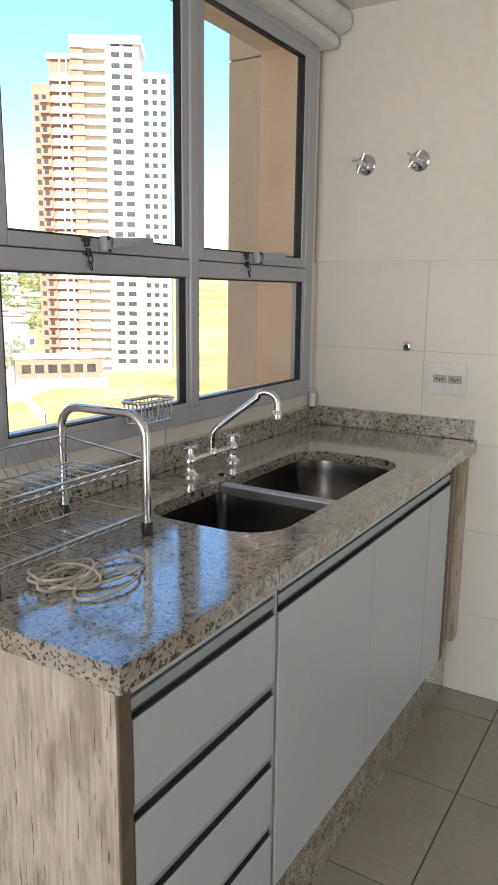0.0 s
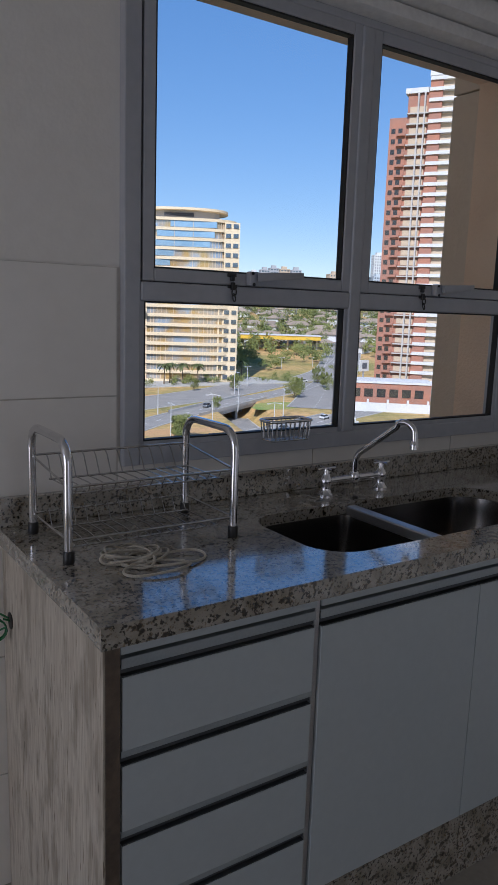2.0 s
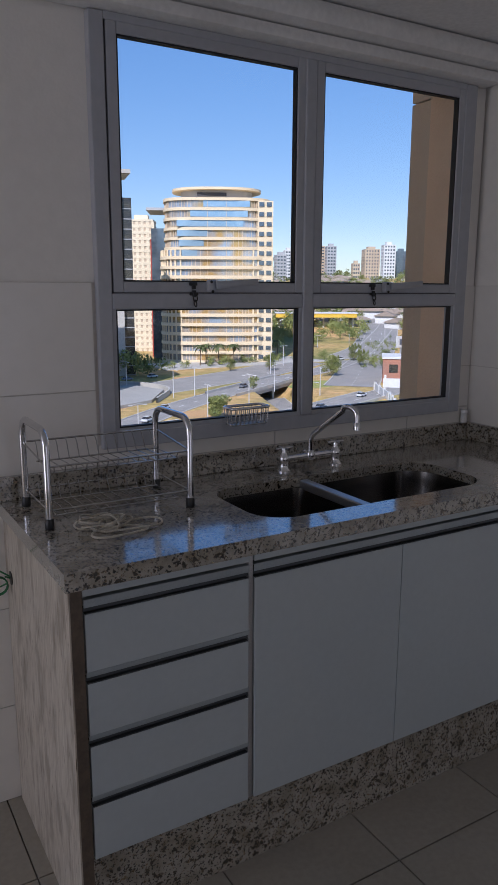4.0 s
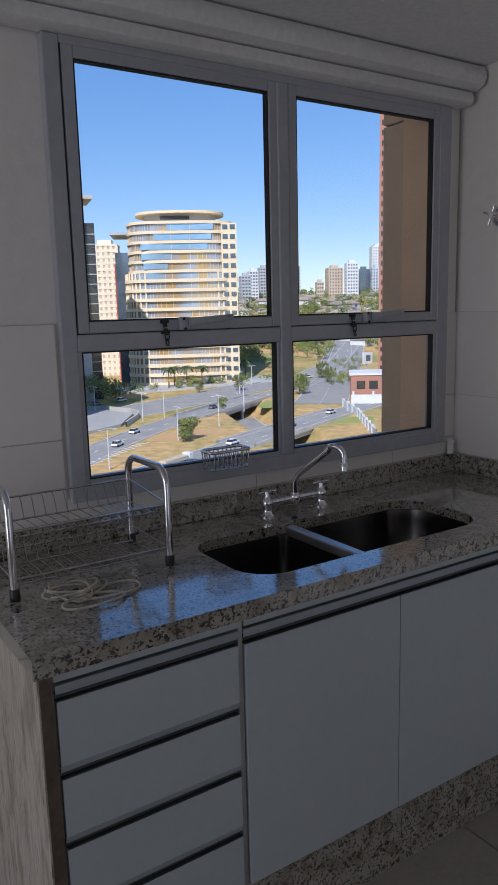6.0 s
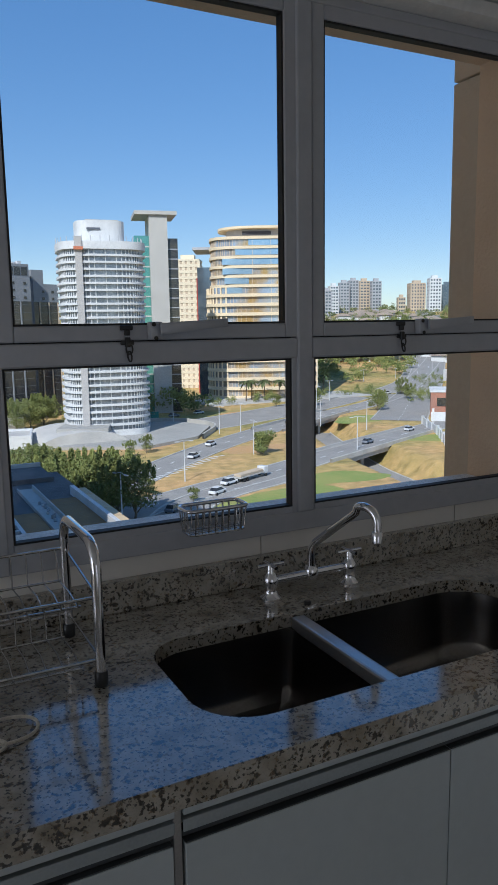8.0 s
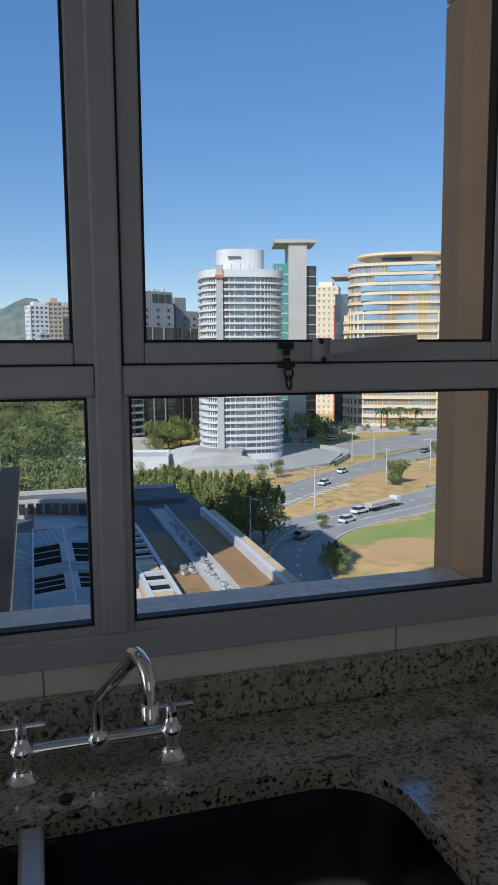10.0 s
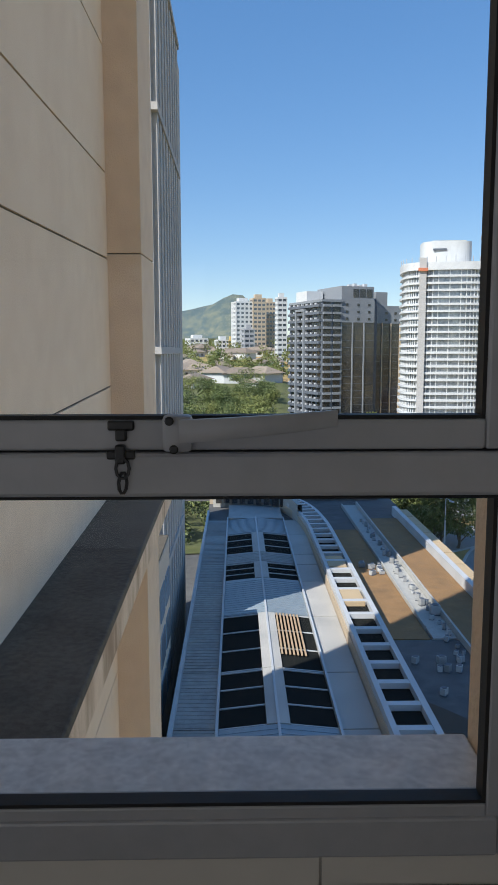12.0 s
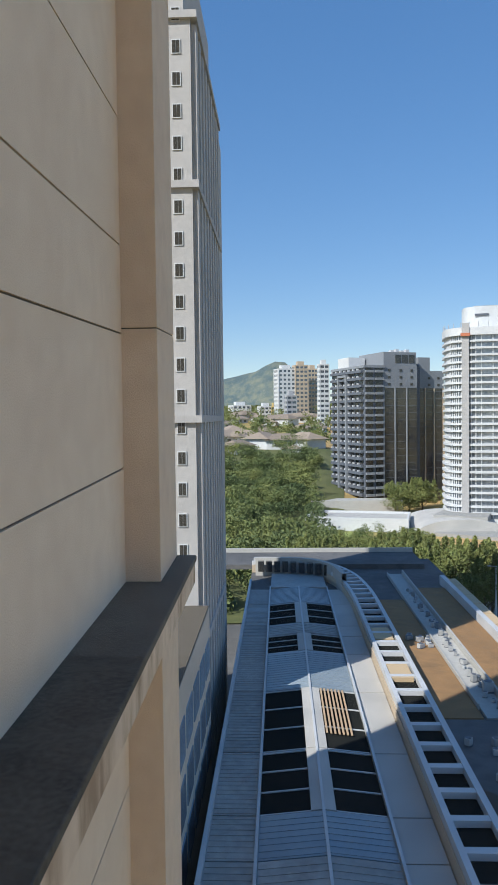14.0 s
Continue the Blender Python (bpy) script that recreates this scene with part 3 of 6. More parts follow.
slab("divider_strip", (0.4385, 0.4500, FY + 0.005, FY + 0.018, 0.214, 0.858), aluminium, drawers, "brushed aluminium upright strip", bevel=0.001)


def door_cabinet(x0, x1, doors, label):
    c = tagged(new("sink_cabinet"), label, "cabinet")
    bm = bmesh.new()
    box(bm, x0, x0 + 0.013, FY + 0.019, -0.02, 0.21, 0.70); box(bm, x1 - 0.013, x1, FY + 0.019, -0.02, 0.21, 0.70)
    box(bm, x0 + 0.013, x1 - 0.013, FY + 0.026, -0.02, 0.21, 0.225)
    box(bm, x0 + 0.013, x1 - 0.013, -0.035, -0.02, 0.225, 0.70)
    part("carcass", bm, carcass, c)
    for a, b in zip(doors, doors[1:]):
        front("cabinet_door", a, b, 0.214, 0.796, c)
    slab("top_rail", (x0, x1, FY + 0.001, FY + 0.018, 0.838, 0.858), laminate, c, bevel=0.001)
    rail(c, x0, x1, 0.812, 0.018)
    return c


door_cabinet(0.452, 1.340, (0.452, 0.911, 1.339), "white two-door cabinet under the sink with aluminium rail")
door_cabinet(1.342, 1.535, (1.342, 1.534), "narrow white one-door cabinet with aluminium rail")
slab("edge_strip", (1.3395, 1.3415, FY + 0.004, FY + 0.018, 0.214, 0.796), aluminium, bpy.data.objects["sink_cabinet"])
filler = tagged(new("filler_panel"), "grey weathered wood filler panel beside the cabinets", "panel")
slab("upright", (1.5365, 1.575, FY + 0.002, FY + 0.03, 0.206, 0.858), wood_dark, filler)
slab("board", (1.577, WX - 0.002, FY + 0.03, FY + 0.05, 0.206, 0.858), wood, filler)
slab("upright", (1.70, WX - 0.002, FY + 0.004, FY + 0.0285, 0.206, 0.858), wood, filler)

bm = bmesh.new(); lathe(bm, [(0.008, 0.0), (0.008, 0.004), (0.006, 0.006)], (0.902, -0.150, CZ + 0.0002), 14)
tagged(part("hole_cap", bm, black_plastic, smooth=40), "small black plug in the granite behind the sink", "plug")

# ---- mixer tap ----
tap = tagged(new("kitchen_tap"), "chrome two-handle kitchen mixer tap with swivel spout", "tap")
TY = -0.088
for x in (0.849, 1.049):
    bm = bmesh.new()
    lathe(bm, [(0.023, 0.0), (0.023, 0.004), (0.016, 0.010), (0.013, 0.022), (0.016, 0.034), (0.017, 0.046), (0.012, 0.052), (0.008, 0.062), (0.009, 0.072), (0.006, 0.077)], (x, TY, CZ), 20)
    b = part("valve_body", bm, chrome, tap, smooth=45)
    bm = bmesh.new()
    sweep(bm, [(x - 0.031, TY, CZ + 0.074), (x + 0.031, TY, CZ + 0.074)], [0.0038, 0.0038], 10)
    sweep(bm, [(x, TY - 0.026, CZ + 0.074), (x, TY + 0.026, CZ + 0.074)], [0.0038, 0.0038], 10)
    part("cross_handle", bm, chrome, b, smooth=45)
bm = bmesh.new()
sweep(bm, [(0.849, TY, CZ + 0.040), (1.049, TY, CZ + 0.040)], 0.009, 14)
lathe(bm, [(0.014, -0.012), (0.016, -0.004), (0.016, 0.010), (0.012, 0.016)], (0.949, TY, CZ + 0.040), 18)
part("bridge", bm, chrome, tap, smooth=45)
bm = bmesh.new()
reach, height = 0.178, CZ + 0.052     # along the spout's bearing; its foot
arc = [(0.0, 0.0), (0.0, 0.030), (0.004, 0.046), (0.014, 0.060)]
arc += [(0.014 + 0.112 * k / 4, 0.060 + 0.086 * k / 4) for k in range(1, 5)]
arc += [(0.146 + 0.034 * math.sin(radians(a)) , 0.131 + 0.030 * math.cos(radians(a))) for a in range(-30, 100, 13)]
arc.append((0.180, 0.112))
pts = [(0.949 + 0.262 * u * reach / 0.18, TY - 0.965 * u * reach / 0.18, height + v) for u, v in arc]
sweep(bm, pts, 0.0085, 14)
lathe(bm, [(0.011, -0.016), (0.011, 0.004), (0.009, 0.006)], (pts[-1][0], pts[-1][1], pts[-1][2] - 0.002), 14)
part("spout", bm, chrome, tap, smooth=45)

# ---- wire soap basket hung on the sill ----
basket = tagged(new("soap_basket"), "small chrome wire basket hung on the window sill", "basket")
bx0, bx1, by0, by1, bz0, bz1 = 0.672, 0.806, -0.075, -0.012, 1.056, 1.107
bm = bmesh.new()
sweep(bm, [(x, y, bz1) for x, y in rounded(bx0, bx1, by0, by1, (0.015,) * 4, 4)], 0.0042, 8, True)
part("rim", bm, chrome, basket, smooth=45)
bm = bmesh.new()
sweep(bm, [(x, y, bz0) for x, y in rounded(bx0 + 0.006, bx1 - 0.006, by0 + 0.006, by1 - 0.004, (0.012,) * 4, 4)], 0.0022, 6, True)
part("base_wire", bm, wire_mat, basket)
for k in range(8):
    bm = bmesh.new()
    x = bx0 + 0.016 + (bx1 - bx0 - 0.032) * k / 7
    sweep(bm, [(x, by0, bz1), (x, by0 + 0.006, bz0), (x, by1 - 0.004, bz0), (x, by1, bz1)], 0.0018, 6)
    part("wire", bm, wire_mat, basket)
for k in range(4):
    bm = bmesh.new()
    y = by0 + 0.012 + (by1 - by0 - 0.024) * k / 3
    sweep(bm, [(bx0, y, bz1), (bx0 + 0.006, y, bz0), (bx1 - 0.006, y, bz0), (bx1, y, bz1)], 0.0018, 6)
    part("wire", bm, wire_mat, basket)

# ---- dish rack ----
rack = tagged(new("dish_rack"), "two-tier chrome wire dish rack standing on the counter", "dish rack")
RX0, RX1, RYF, RYB = 0.056, 0.425, -0.290, -0.070
for x in (RX0, RX1):
    bm = bmesh.new()
    pts = [(x, RYF, CZ + 0.004), (x, RYF, CZ + 0.19)]
    pts += [(x, RYF + 0.045 * (1 - math.cos(radians(a))), CZ + 0.19 + 0.045 * math.sin(radians(a))) for a in range(15, 91, 15)]
    pts += [(x, RYB - 0.045 * (1 - math.cos(radians(a))), CZ + 0.19 + 0.045 * math.sin(radians(a))) for a in range(90, 14, -15)]
    pts += [(x, RYB, CZ + 0.19), (x, RYB, CZ + 0.004)]
    sweep(bm, pts, 0.0088, 12)
    leg = part("hoop_leg", bm, chrome, rack, smooth=45)
    for y in (RYF, RYB):
        bm = bmesh.new()
        lathe(bm, [(0.0105, 0.0), (0.0115, 0.003), (0.0112, 0.024), (0.0095, 0.026)], (x, y, CZ), 12)
        part("rubber_foot", bm, black_plastic, leg, smooth=40)


def shelf(zf, zb, zlow, fy, by, name, teeth):
    def bar(a, b, rad, parent, label):
        bm = bmesh.new()
        sweep(bm, [a, b], rad, 6)
        return part(label, bm, wire_mat, parent)
    tier = bar((RX0, fy, zf), (RX1, fy, zf), 0.0026, rack, name)
    bar((RX0, by, zb), (RX1, by, zb), 0.0026, tier, "back_bar")
    bar((RX0 + 0.02, fy + 0.03, zlow), (RX1 - 0.02, fy + 0.03, zlow), 0.0022, tier, "base_bar")
    bar((RX0 + 0.02, by - 0.05, zlow), (RX1 - 0.02, by - 0.05, zlow), 0.0022, tier, "base_bar")
    for x in (RX0, RX1):
        bar((x, fy, zf), (x, by, zb), 0.0022, tier, "side_bar")
    for k in range(teeth):
        bm = bmesh.new()
        x = RX0 + 0.025 + (RX1 - RX0 - 0.05) * k / (teeth - 1)
        sweep(bm, [(x - 0.008, fy, zf), (x, fy + 0.03, zlow), (x + 0.004, (fy + by) / 2, zlow), (x, by - 0.05, zlow), (x + 0.006, by - 0.012, zlow + 0.035), (x + 0.006, by, zb)], 0.0015, 5)
        part("wire", bm, wire_mat, tier)
    return tier


shelf(CZ + 0.150, CZ + 0.172, CZ + 0.128, RYF, RYB, "upper_wire_shelf", 13)
shelf(CZ + 0.045, CZ + 0.045, CZ + 0.022, RYF, RYB, "lower_wire_shelf", 13)

# ---- coil of cord ----
bm = bmesh.new()
rnd = random.Random(4)
pts = []
for k in range(330):
    a = k * 0.17
    rx = 0.040 + 0.020 * math.sin(k * 0.037) * math.cos(k * 0.011)
    ry = 0.034 + 0.018 * math.cos(k * 0.029)
    pts.append((0.172 + rx * math.cos(a) + 0.020 * math.sin(k * 0.057), -0.325 + ry * math.sin(a + 0.4 * math.sin(k * 0.05)) + 0.016 * math.cos(k * 0.071), CZ + 0.0035 + 0.020 * (0.5 + 0.5 * math.sin(k * 0.23)) * (0.3 + 0.7 * k / 330)))
for k in range(75):
    a = 1.6 + k * 0.088
    pts.append((0.230 + 0.078 * math.cos(a), -0.330 + 0.050 * math.sin(a) - 0.0007 * k, CZ + 0.0036 + 0.004 * (0.5 + 0.5 * math.sin(a * 3))))
for k in range(62):
    a = k * 0.105
    pts.append((0.190 + 0.068 * math.cos(a + 1.2), -0.400 + 0.034 * math.sin(a + 1.2), CZ + 0.0038 + 0.004 * (0.5 + 0.5 * math.sin(a * 2))))
sweep(bm, pts, 0.0026, 6)
tagged(part("cord", bm, rope_mat, smooth=60), "coiled pale braided cotton cord lying on the counter", "cord")

# ---- right-hand wall fixtures ----
for i, y in enumerate((-0.157, -0.340)):
    v = thing("wall_valve", "chrome wall stop valve with cross handle", "valve", "wall valves", (WX + 0.005, y, 1.785))
    bm = bmesh.new()
    lathe(bm, [(0.034, 0.0), (0.034, -0.004), (0.028, -0.011), (0.014, -0.016), (0.012, -0.030)], (0, 0, 0), 28, "x")
    part("escutcheon", bm, chrome, v, smooth=40)
    bm = bmesh.new()
    t0 = 0.35 + 0.3 * i
    for a in (t0, t0 + math.pi / 2):
        sweep(bm, [(-0.046, -0.032 * math.cos(a), -0.032 * math.sin(a)), (-0.046, 0.032 * math.cos(a), 0.032 * math.sin(a))], 0.0046, 10)
    lathe(bm, [(0.010, -0.028), (0.011, -0.044), (0.009, -0.053)], (0, 0, 0), 14, "x")
    part("cross_handle", bm, chrome, v, smooth=40)
outlet = thing("wall_outlet", "white double wall socket plate", "outlet", at=(WX, -0.479, 1.094))
slab("plate", (-0.010, 0.0, -0.064, 0.064, -0.053, 0.053), white_plastic, outlet, bevel=0.003)
for y in (-0.026, 0.024):
    s = slab("socket", (-0.0125, -0.0095, y - 0.023, y + 0.023, -0.014, 0.012), material("grey_socket", (0.42, 0.41, 0.37), 0.4), outlet, "grey three-pin socket insert", bevel=0.001)
    bm = bmesh.new()
    for k, dz in ((-0.010, 0), (0, -0.004), (0.010, 0)):
        lathe(bm, [(0.0032, 0), (0.0032, -0.0006)], (-0.0125, y + k, dz), 10, "x")
    part("pin_hole", bm, black_plastic, s)
gas = thing("pipe_outlet", "small round capped pipe outlet in the tiles", "pipe", at=(WX, -0.334, 1.193))
bm = bmesh.new(); lathe(bm, [(0.016, 0), (0.016, -0.006), (0.010, -0.009)], (0, 0, 0), 18, "x"); part("rim", bm, chrome, gas, smooth=40)
bm = bmesh.new(); lathe(bm, [(0.008, -0.009), (0.008, -0.0105)], (0, 0, 0), 14, "x"); part("cap", bm, black_plastic, gas)
stub = thing("pipe_stub", "short white plastic pipe stub beside the upstand", "pipe", at=(WX - 0.035, -0.003, 0.966))
bm = bmesh.new(); lathe(bm, [(0.012, 0), (0.012, 0.035), (0.014, 0.037), (0.014, 0.048), (0.010, 0.050)], (0, 0, 0), 14); part("tube", bm, white_plastic, stub, smooth=40)
cable = thing("loose_cable", "coiled green electric cable hanging from a hole in the end panel", "cable", at=(0.0098, -0.045, 0.70))
# black disc drawn in place of the dark inside of an open hole
bm = bmesh.new(); lathe(bm, [(0.019, 0.0), (0.019, -0.0015), (0.015, -0.002)], (0, 0, 0), 20, "x"); part("hole_cover", bm, black_plastic, cable)
bm = bmesh.new()
sweep(bm, [(-0.002, 0.0, 0.0), (-0.015, 0.003, 0.006)] + [(-0.036 + 0.026 * math.cos(a), 0.008 - 0.0012 * a, -0.016 + 0.024 * math.sin(a)) for a in [0.6 + k * 0.35 for k in range(36)]] + [(-0.07, 0.03, -0.045), (-0.13, 0.045, -0.075), (-0.22, 0.05, -0.085)], 0.0022, 6)
sweep(bm, [(-0.002, 0.004, 0.004), (-0.03, 0.02, 0.022), (-0.07, 0.04, 0.04), (-0.14, 0.05, 0.085)], 0.0022, 6)
part("wire", bm, green_wire, cable, smooth=60)

# ---- the city outside ----
ZG = -32.0
grass, grass_b = plain("dry_grass", 0.95)
gr0 = ramp_of(grass, "ShaderNodeTexNoise", 0.022, [(0.36, (0.235, 0.235, 0.075)), (0.50, (0.46, 0.335, 0.125)), (0.64, (0.59, 0.37, 0.165))])
gr1 = ramp_of(grass, "ShaderNodeTexNoise", 0.35, [(0.3, (0.62, 0.64, 0.55)), (0.6, (1.05, 1.02, 0.95)), (0.8, (1.2, 1.12, 1.0))])
grass.node_tree.links.new(mixed(grass, 1.0, gr0, gr1, "MULTIPLY"), grass_b.inputs["Base Color"])
asphalt = material("asphalt", (0.33, 0.31, 0.28), 0.9, second=(0.25, 0.235, 0.215), scale=0.15, fine=2.0)
road_white = material("road_paint", (0.75, 0.75, 0.72), 0.8)
kerb_mat = material("kerb_concrete", (0.5, 0.48, 0.44), 0.9, scale=0.5)
dirt = material("red_dirt", (0.55, 0.32, 0.14), 0.95, second=(0.46, 0.29, 0.13), scale=0.12, fine=1.0)
green_grass = material("green_grass", (0.20, 0.27, 0.06), 0.95, second=(0.33, 0.31, 0.09), scale=0.1, fine=1.2)
leaf = material("foliage", (0.15, 0.175, 0.055), 0.75, second=(0.04, 0.065, 0.02), scale=0.06, fine=0.6, amount=0.35, rnd=0.25)
leaf_light = material("foliage_light", (0.26, 0.27, 0.075), 0.75, second=(0.10, 0.14, 0.04), scale=0.06, fine=1.2, rnd=0.2)
bark = material("bark", (0.16, 0.12, 0.08), 0.9, scale=2)
concrete = material("concrete", (0.50, 0.48, 0.44), 0.85, second=(0.42, 0.40, 0.36), scale=0.15, fine=1.5, bump=0.1)
white_wall = material("white_facade", (0.66, 0.66, 0.65), 0.7, second=(0.58, 0.58, 0.57), scale=0.1, fine=1.0)
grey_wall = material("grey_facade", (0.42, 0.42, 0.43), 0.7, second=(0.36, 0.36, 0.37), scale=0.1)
dark_wall = material("dark_grey_facade", (0.13, 0.14, 0.16), 0.5, second=(0.10, 0.11, 0.13), scale=0.1)
beige_wall = material("beige_facade", (0.76, 0.62, 0.42), 0.7, second=(0.68, 0.55, 0.36), scale=0.12)
tan_wall = material("tan_facade", (0.55, 0.44, 0.32), 0.75, second=(0.48, 0.38, 0.27), scale=0.1)
brick_wall = material("brick_facade", (0.43, 0.185, 0.115), 0.85, second=(0.31, 0.17, 0.13), scale=0.2, fine=3.0)
red_wall = material("red_facade", (0.5, 0.06, 0.035), 0.7, scale=0.2)
facade_glass = material("facade_glass", (0.10, 0.13, 0.16), 0.08, 0.55, second=(0.20, 0.24, 0.28), scale=0.07, fine=0.4, amount=0.5)
dark_glass = material("dark_glass", (0.035, 0.04, 0.05), 0.08, 0.3, second=(0.10, 0.09, 0.07), scale=0.1, fine=0.5, amount=0.6)
green_glass = material("green_glass", (0.10, 0.30, 0.25), 0.1, 0.4, second=(0.16, 0.38, 0.33), scale=0.1, fine=0.6)
# the bluish second tone is sky reflection mixed into the gold
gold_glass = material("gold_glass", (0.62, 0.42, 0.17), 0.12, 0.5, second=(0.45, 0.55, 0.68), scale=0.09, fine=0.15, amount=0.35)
metal_roof = material("metal_roof", (0.42, 0.41, 0.385), 0.55, 0.05, second=(0.27, 0.265, 0.25), scale=0.3, fine=2.0, amount=0.6, rnd=0.14)
poly_roof = material("translucent_roof_sheet", (0.23, 0.28, 0.32), 0.3, 0.0, second=(0.32, 0.36, 0.38), scale=0.3, rnd=0.1)
cream_roof = material("cream_roof", (0.56, 0.53, 0.48), 0.7, second=(0.42, 0.40, 0.37), scale=0.3, rnd=0.05)
brown_roof = material("brown_roof_membrane", (0.35, 0.195, 0.08), 0.9, second=(0.22, 0.13, 0.06), scale=0.09, fine=0.8, amount=0.6)
tan_panel = material("tan_roof_panel", (0.60, 0.44, 0.26), 0.8, scale=0.3, rnd=0.06)
grey_roof = material("grey_flat_roof", (0.15, 0.145, 0.14), 0.9, second=(0.09, 0.088, 0.085), scale=0.12, fine=1.0)
white_metal = material("white_metal", (0.62, 0.62, 0.62), 0.5, second=(0.50, 0.50, 0.50), scale=0.4)
rust_stripe = material("ribbed_tan_sheet", (0.60, 0.42, 0.25), 0.7, scale=1.0)
# the bluish base mixes distance haze into the green of the hill
hill_mat = material("hazed_hill_vegetation", (0.09, 0.125, 0.125), 0.95, second=(0.20, 0.21, 0.15), scale=0.006, fine=0.04, amount=0.35)
yellow_paint = material("yellow_canopy_paint", (0.75, 0.48, 0.05), 0.6, scale=0.3)
teal_court = material("teal_hoarding", (0.03, 0.22, 0.19), 0.7, scale=0.3)
car_white = material("white_car_paint", (0.75, 0.75, 0.75), 0.25, rnd=0.1)
car_grey = material("grey_car_paint", (0.22, 0.23, 0.25), 0.25, rnd=0.2)
tyre = material("tyre_rubber", (0.02, 0.02, 0.02), 0.8)
roof_tile = material("clay_roof_tiles", (0.34, 0.26, 0.19), 0.85, second=(0.27, 0.22, 0.17), scale=0.3, rnd=0.15)
sign_blue = material("sign_dark", (0.05, 0.05, 0.06), 0.5)

UNDER = [Vector(p) for p in ((100, 92, 0), (108, 118, 0), (113, 140, 0), (117, 157, 0), (126, 182, 0), (136, 208, 0), (146, 232, 0), (156, 256, 0))]
RISE_NEAR = ((0, 0), (215, 0), (400, 16), (650, 32), (1000, 42), (2300, 50), (5000, 50))      # hillside beyond the woodland
RISE_FAR = ((0, 0), (370, 0), (500, 9), (900, 48), (1200, 56), (2300, 56), (5000, 50))       # suburb that climbs past the offices


def step(a, b, v):
    u = min(1.0, max(0.0, (v - a) / (b - a)))
    return u * u * (3 - 2 * u)


def along(table, v):
    for (a, p), (b, q) in zip(table, table[1:]):
        if v <= b:
            return p + (q - p) * (v - a) / (b - a)
    return table[-1][1]


def cutting(x, y):
    """Depth of the sunken road that passes under both carriageways."""
    if not (80 < x < 180 and 80 < y < 270):
        return 0.0
    best, at = 1e9, 0.0
    for k, (a, b) in enumerate(zip(UNDER, UNDER[1:])):
        ab = b - a
        u = min(1.0, max(0.0, ((x - a.x) * ab.x + (y - a.y) * ab.y) / (ab.x ** 2 + ab.y ** 2)))
        d_ = math.hypot(x - a.x - u * ab.x, y - a.y - u * ab.y)
        if d_ < best:
            best, at = d_, k + u
    return 5.0 * (1 - step(4.6, 9.5, best)) * step(0.0, 1.6, at) * (1 - step(5.6, 7.0, at))


def ground_z(x, y, cut=True):
    r, az = math.hypot(x - 1.3, y + 0.5), math.degrees(math.atan2(x - 1.3, y + 0.5))
    w = step(3, 9, az)
    h = along(RISE_NEAR, r) * (1 - w) + along(RISE_FAR, r) * w
    if abs(az) > 75:
        h = 0.0
    h *= 1 - step(60, 75, abs(az))
    return ZG + h + 0.10 * min(h, 30) * 0.3 * noise.noise((x * 0.012, y * 0.012, 0.3)) - (cutting(x, y) if cut else 0.0)


radii = [12, 30, 55, 80] + [96 + 2.4 * k for k in range(70)] + [264 * 1.045 ** k for k in range(1, 48)] + [2800, 3600, 4600]
angles = [-12 + 0.3 * k for k in range(251)] + [63.3 + 4.9 * k for k in range(1, 58)]
gv, gf = [(0, 0, ZG)], []
for r in radii:
    gv += [(1.3 + r * math.sin(radians(a)), -0.5 + r * math.cos(radians(a)), ground_z(1.3 + r * math.sin(radians(a)), -0.5 + r * math.cos(radians(a)))) for a in angles]
na = len(angles)
gf += [(0, 1 + (k + 1) % na, 1 + k) for k in range(na)]
for i in range(len(radii) - 1):
    p, q = 1 + i * na, 1 + (i + 1) * na
    gf += [(p + k, p + (k + 1) % na, q + (k + 1) % na, q + k) for k in range(na)]
ground_me = bpy.data.meshes.new("ground")
ground_me.from_pydata(gv, [], gf)
ground_me.materials.append(grass)
ground_me.shade_smooth()
ground = built(new("ground", ground_me), label="dry yellow-green grass ground of the city", category="ground")


def smooth_line(pts, n=8):
    """A Catmull-Rom line through plan points."""
    P = [Vector((*p, 0)) if len(p) == 2 else Vector(p) for p in pts]
    P = [2 * P[0] - P[1]] + P + [2 * P[-1] - P[-2]]
    out = []
    for a, b, c, d in zip(P, P[1:], P[2:], P[3:]):
        for k in range(n):
            t = k / n
            out.append(0.5 * (2 * b + (c - a) * t + (2 * a - 5 * b + 4 * c - d) * t * t + (3 * b - a - 3 * c + d) * t ** 3))
    return out + [P[-2]]


def ribbon(bm, line, off0, off1, z, h):
    """A raised strip along a line, between two side offsets."""
    rows = []
    for i, p in enumerate(line):
        d = (line[min(i + 1, len(line) - 1)] - line[max(i - 1, 0)])
        d.z = 0
        s = Vector((d.y, -d.x, 0)).normalized()
        a, b = p + s * off0, p + s * off1
        rows.append([bm.verts.new((a.x, a.y, z + p.z - 0.3)), bm.verts.new((a.x, a.y, z + p.z + h)), bm.verts.new((b.x, b.y, z + p.z + h)), bm.verts.new((b.x, b.y, z + p.z - 0.3))])
    for a, b in zip(rows, rows[1:]):
        for k in range(3):
            bm.faces.new((a[k], a[k + 1], b[k + 1], b[k]))


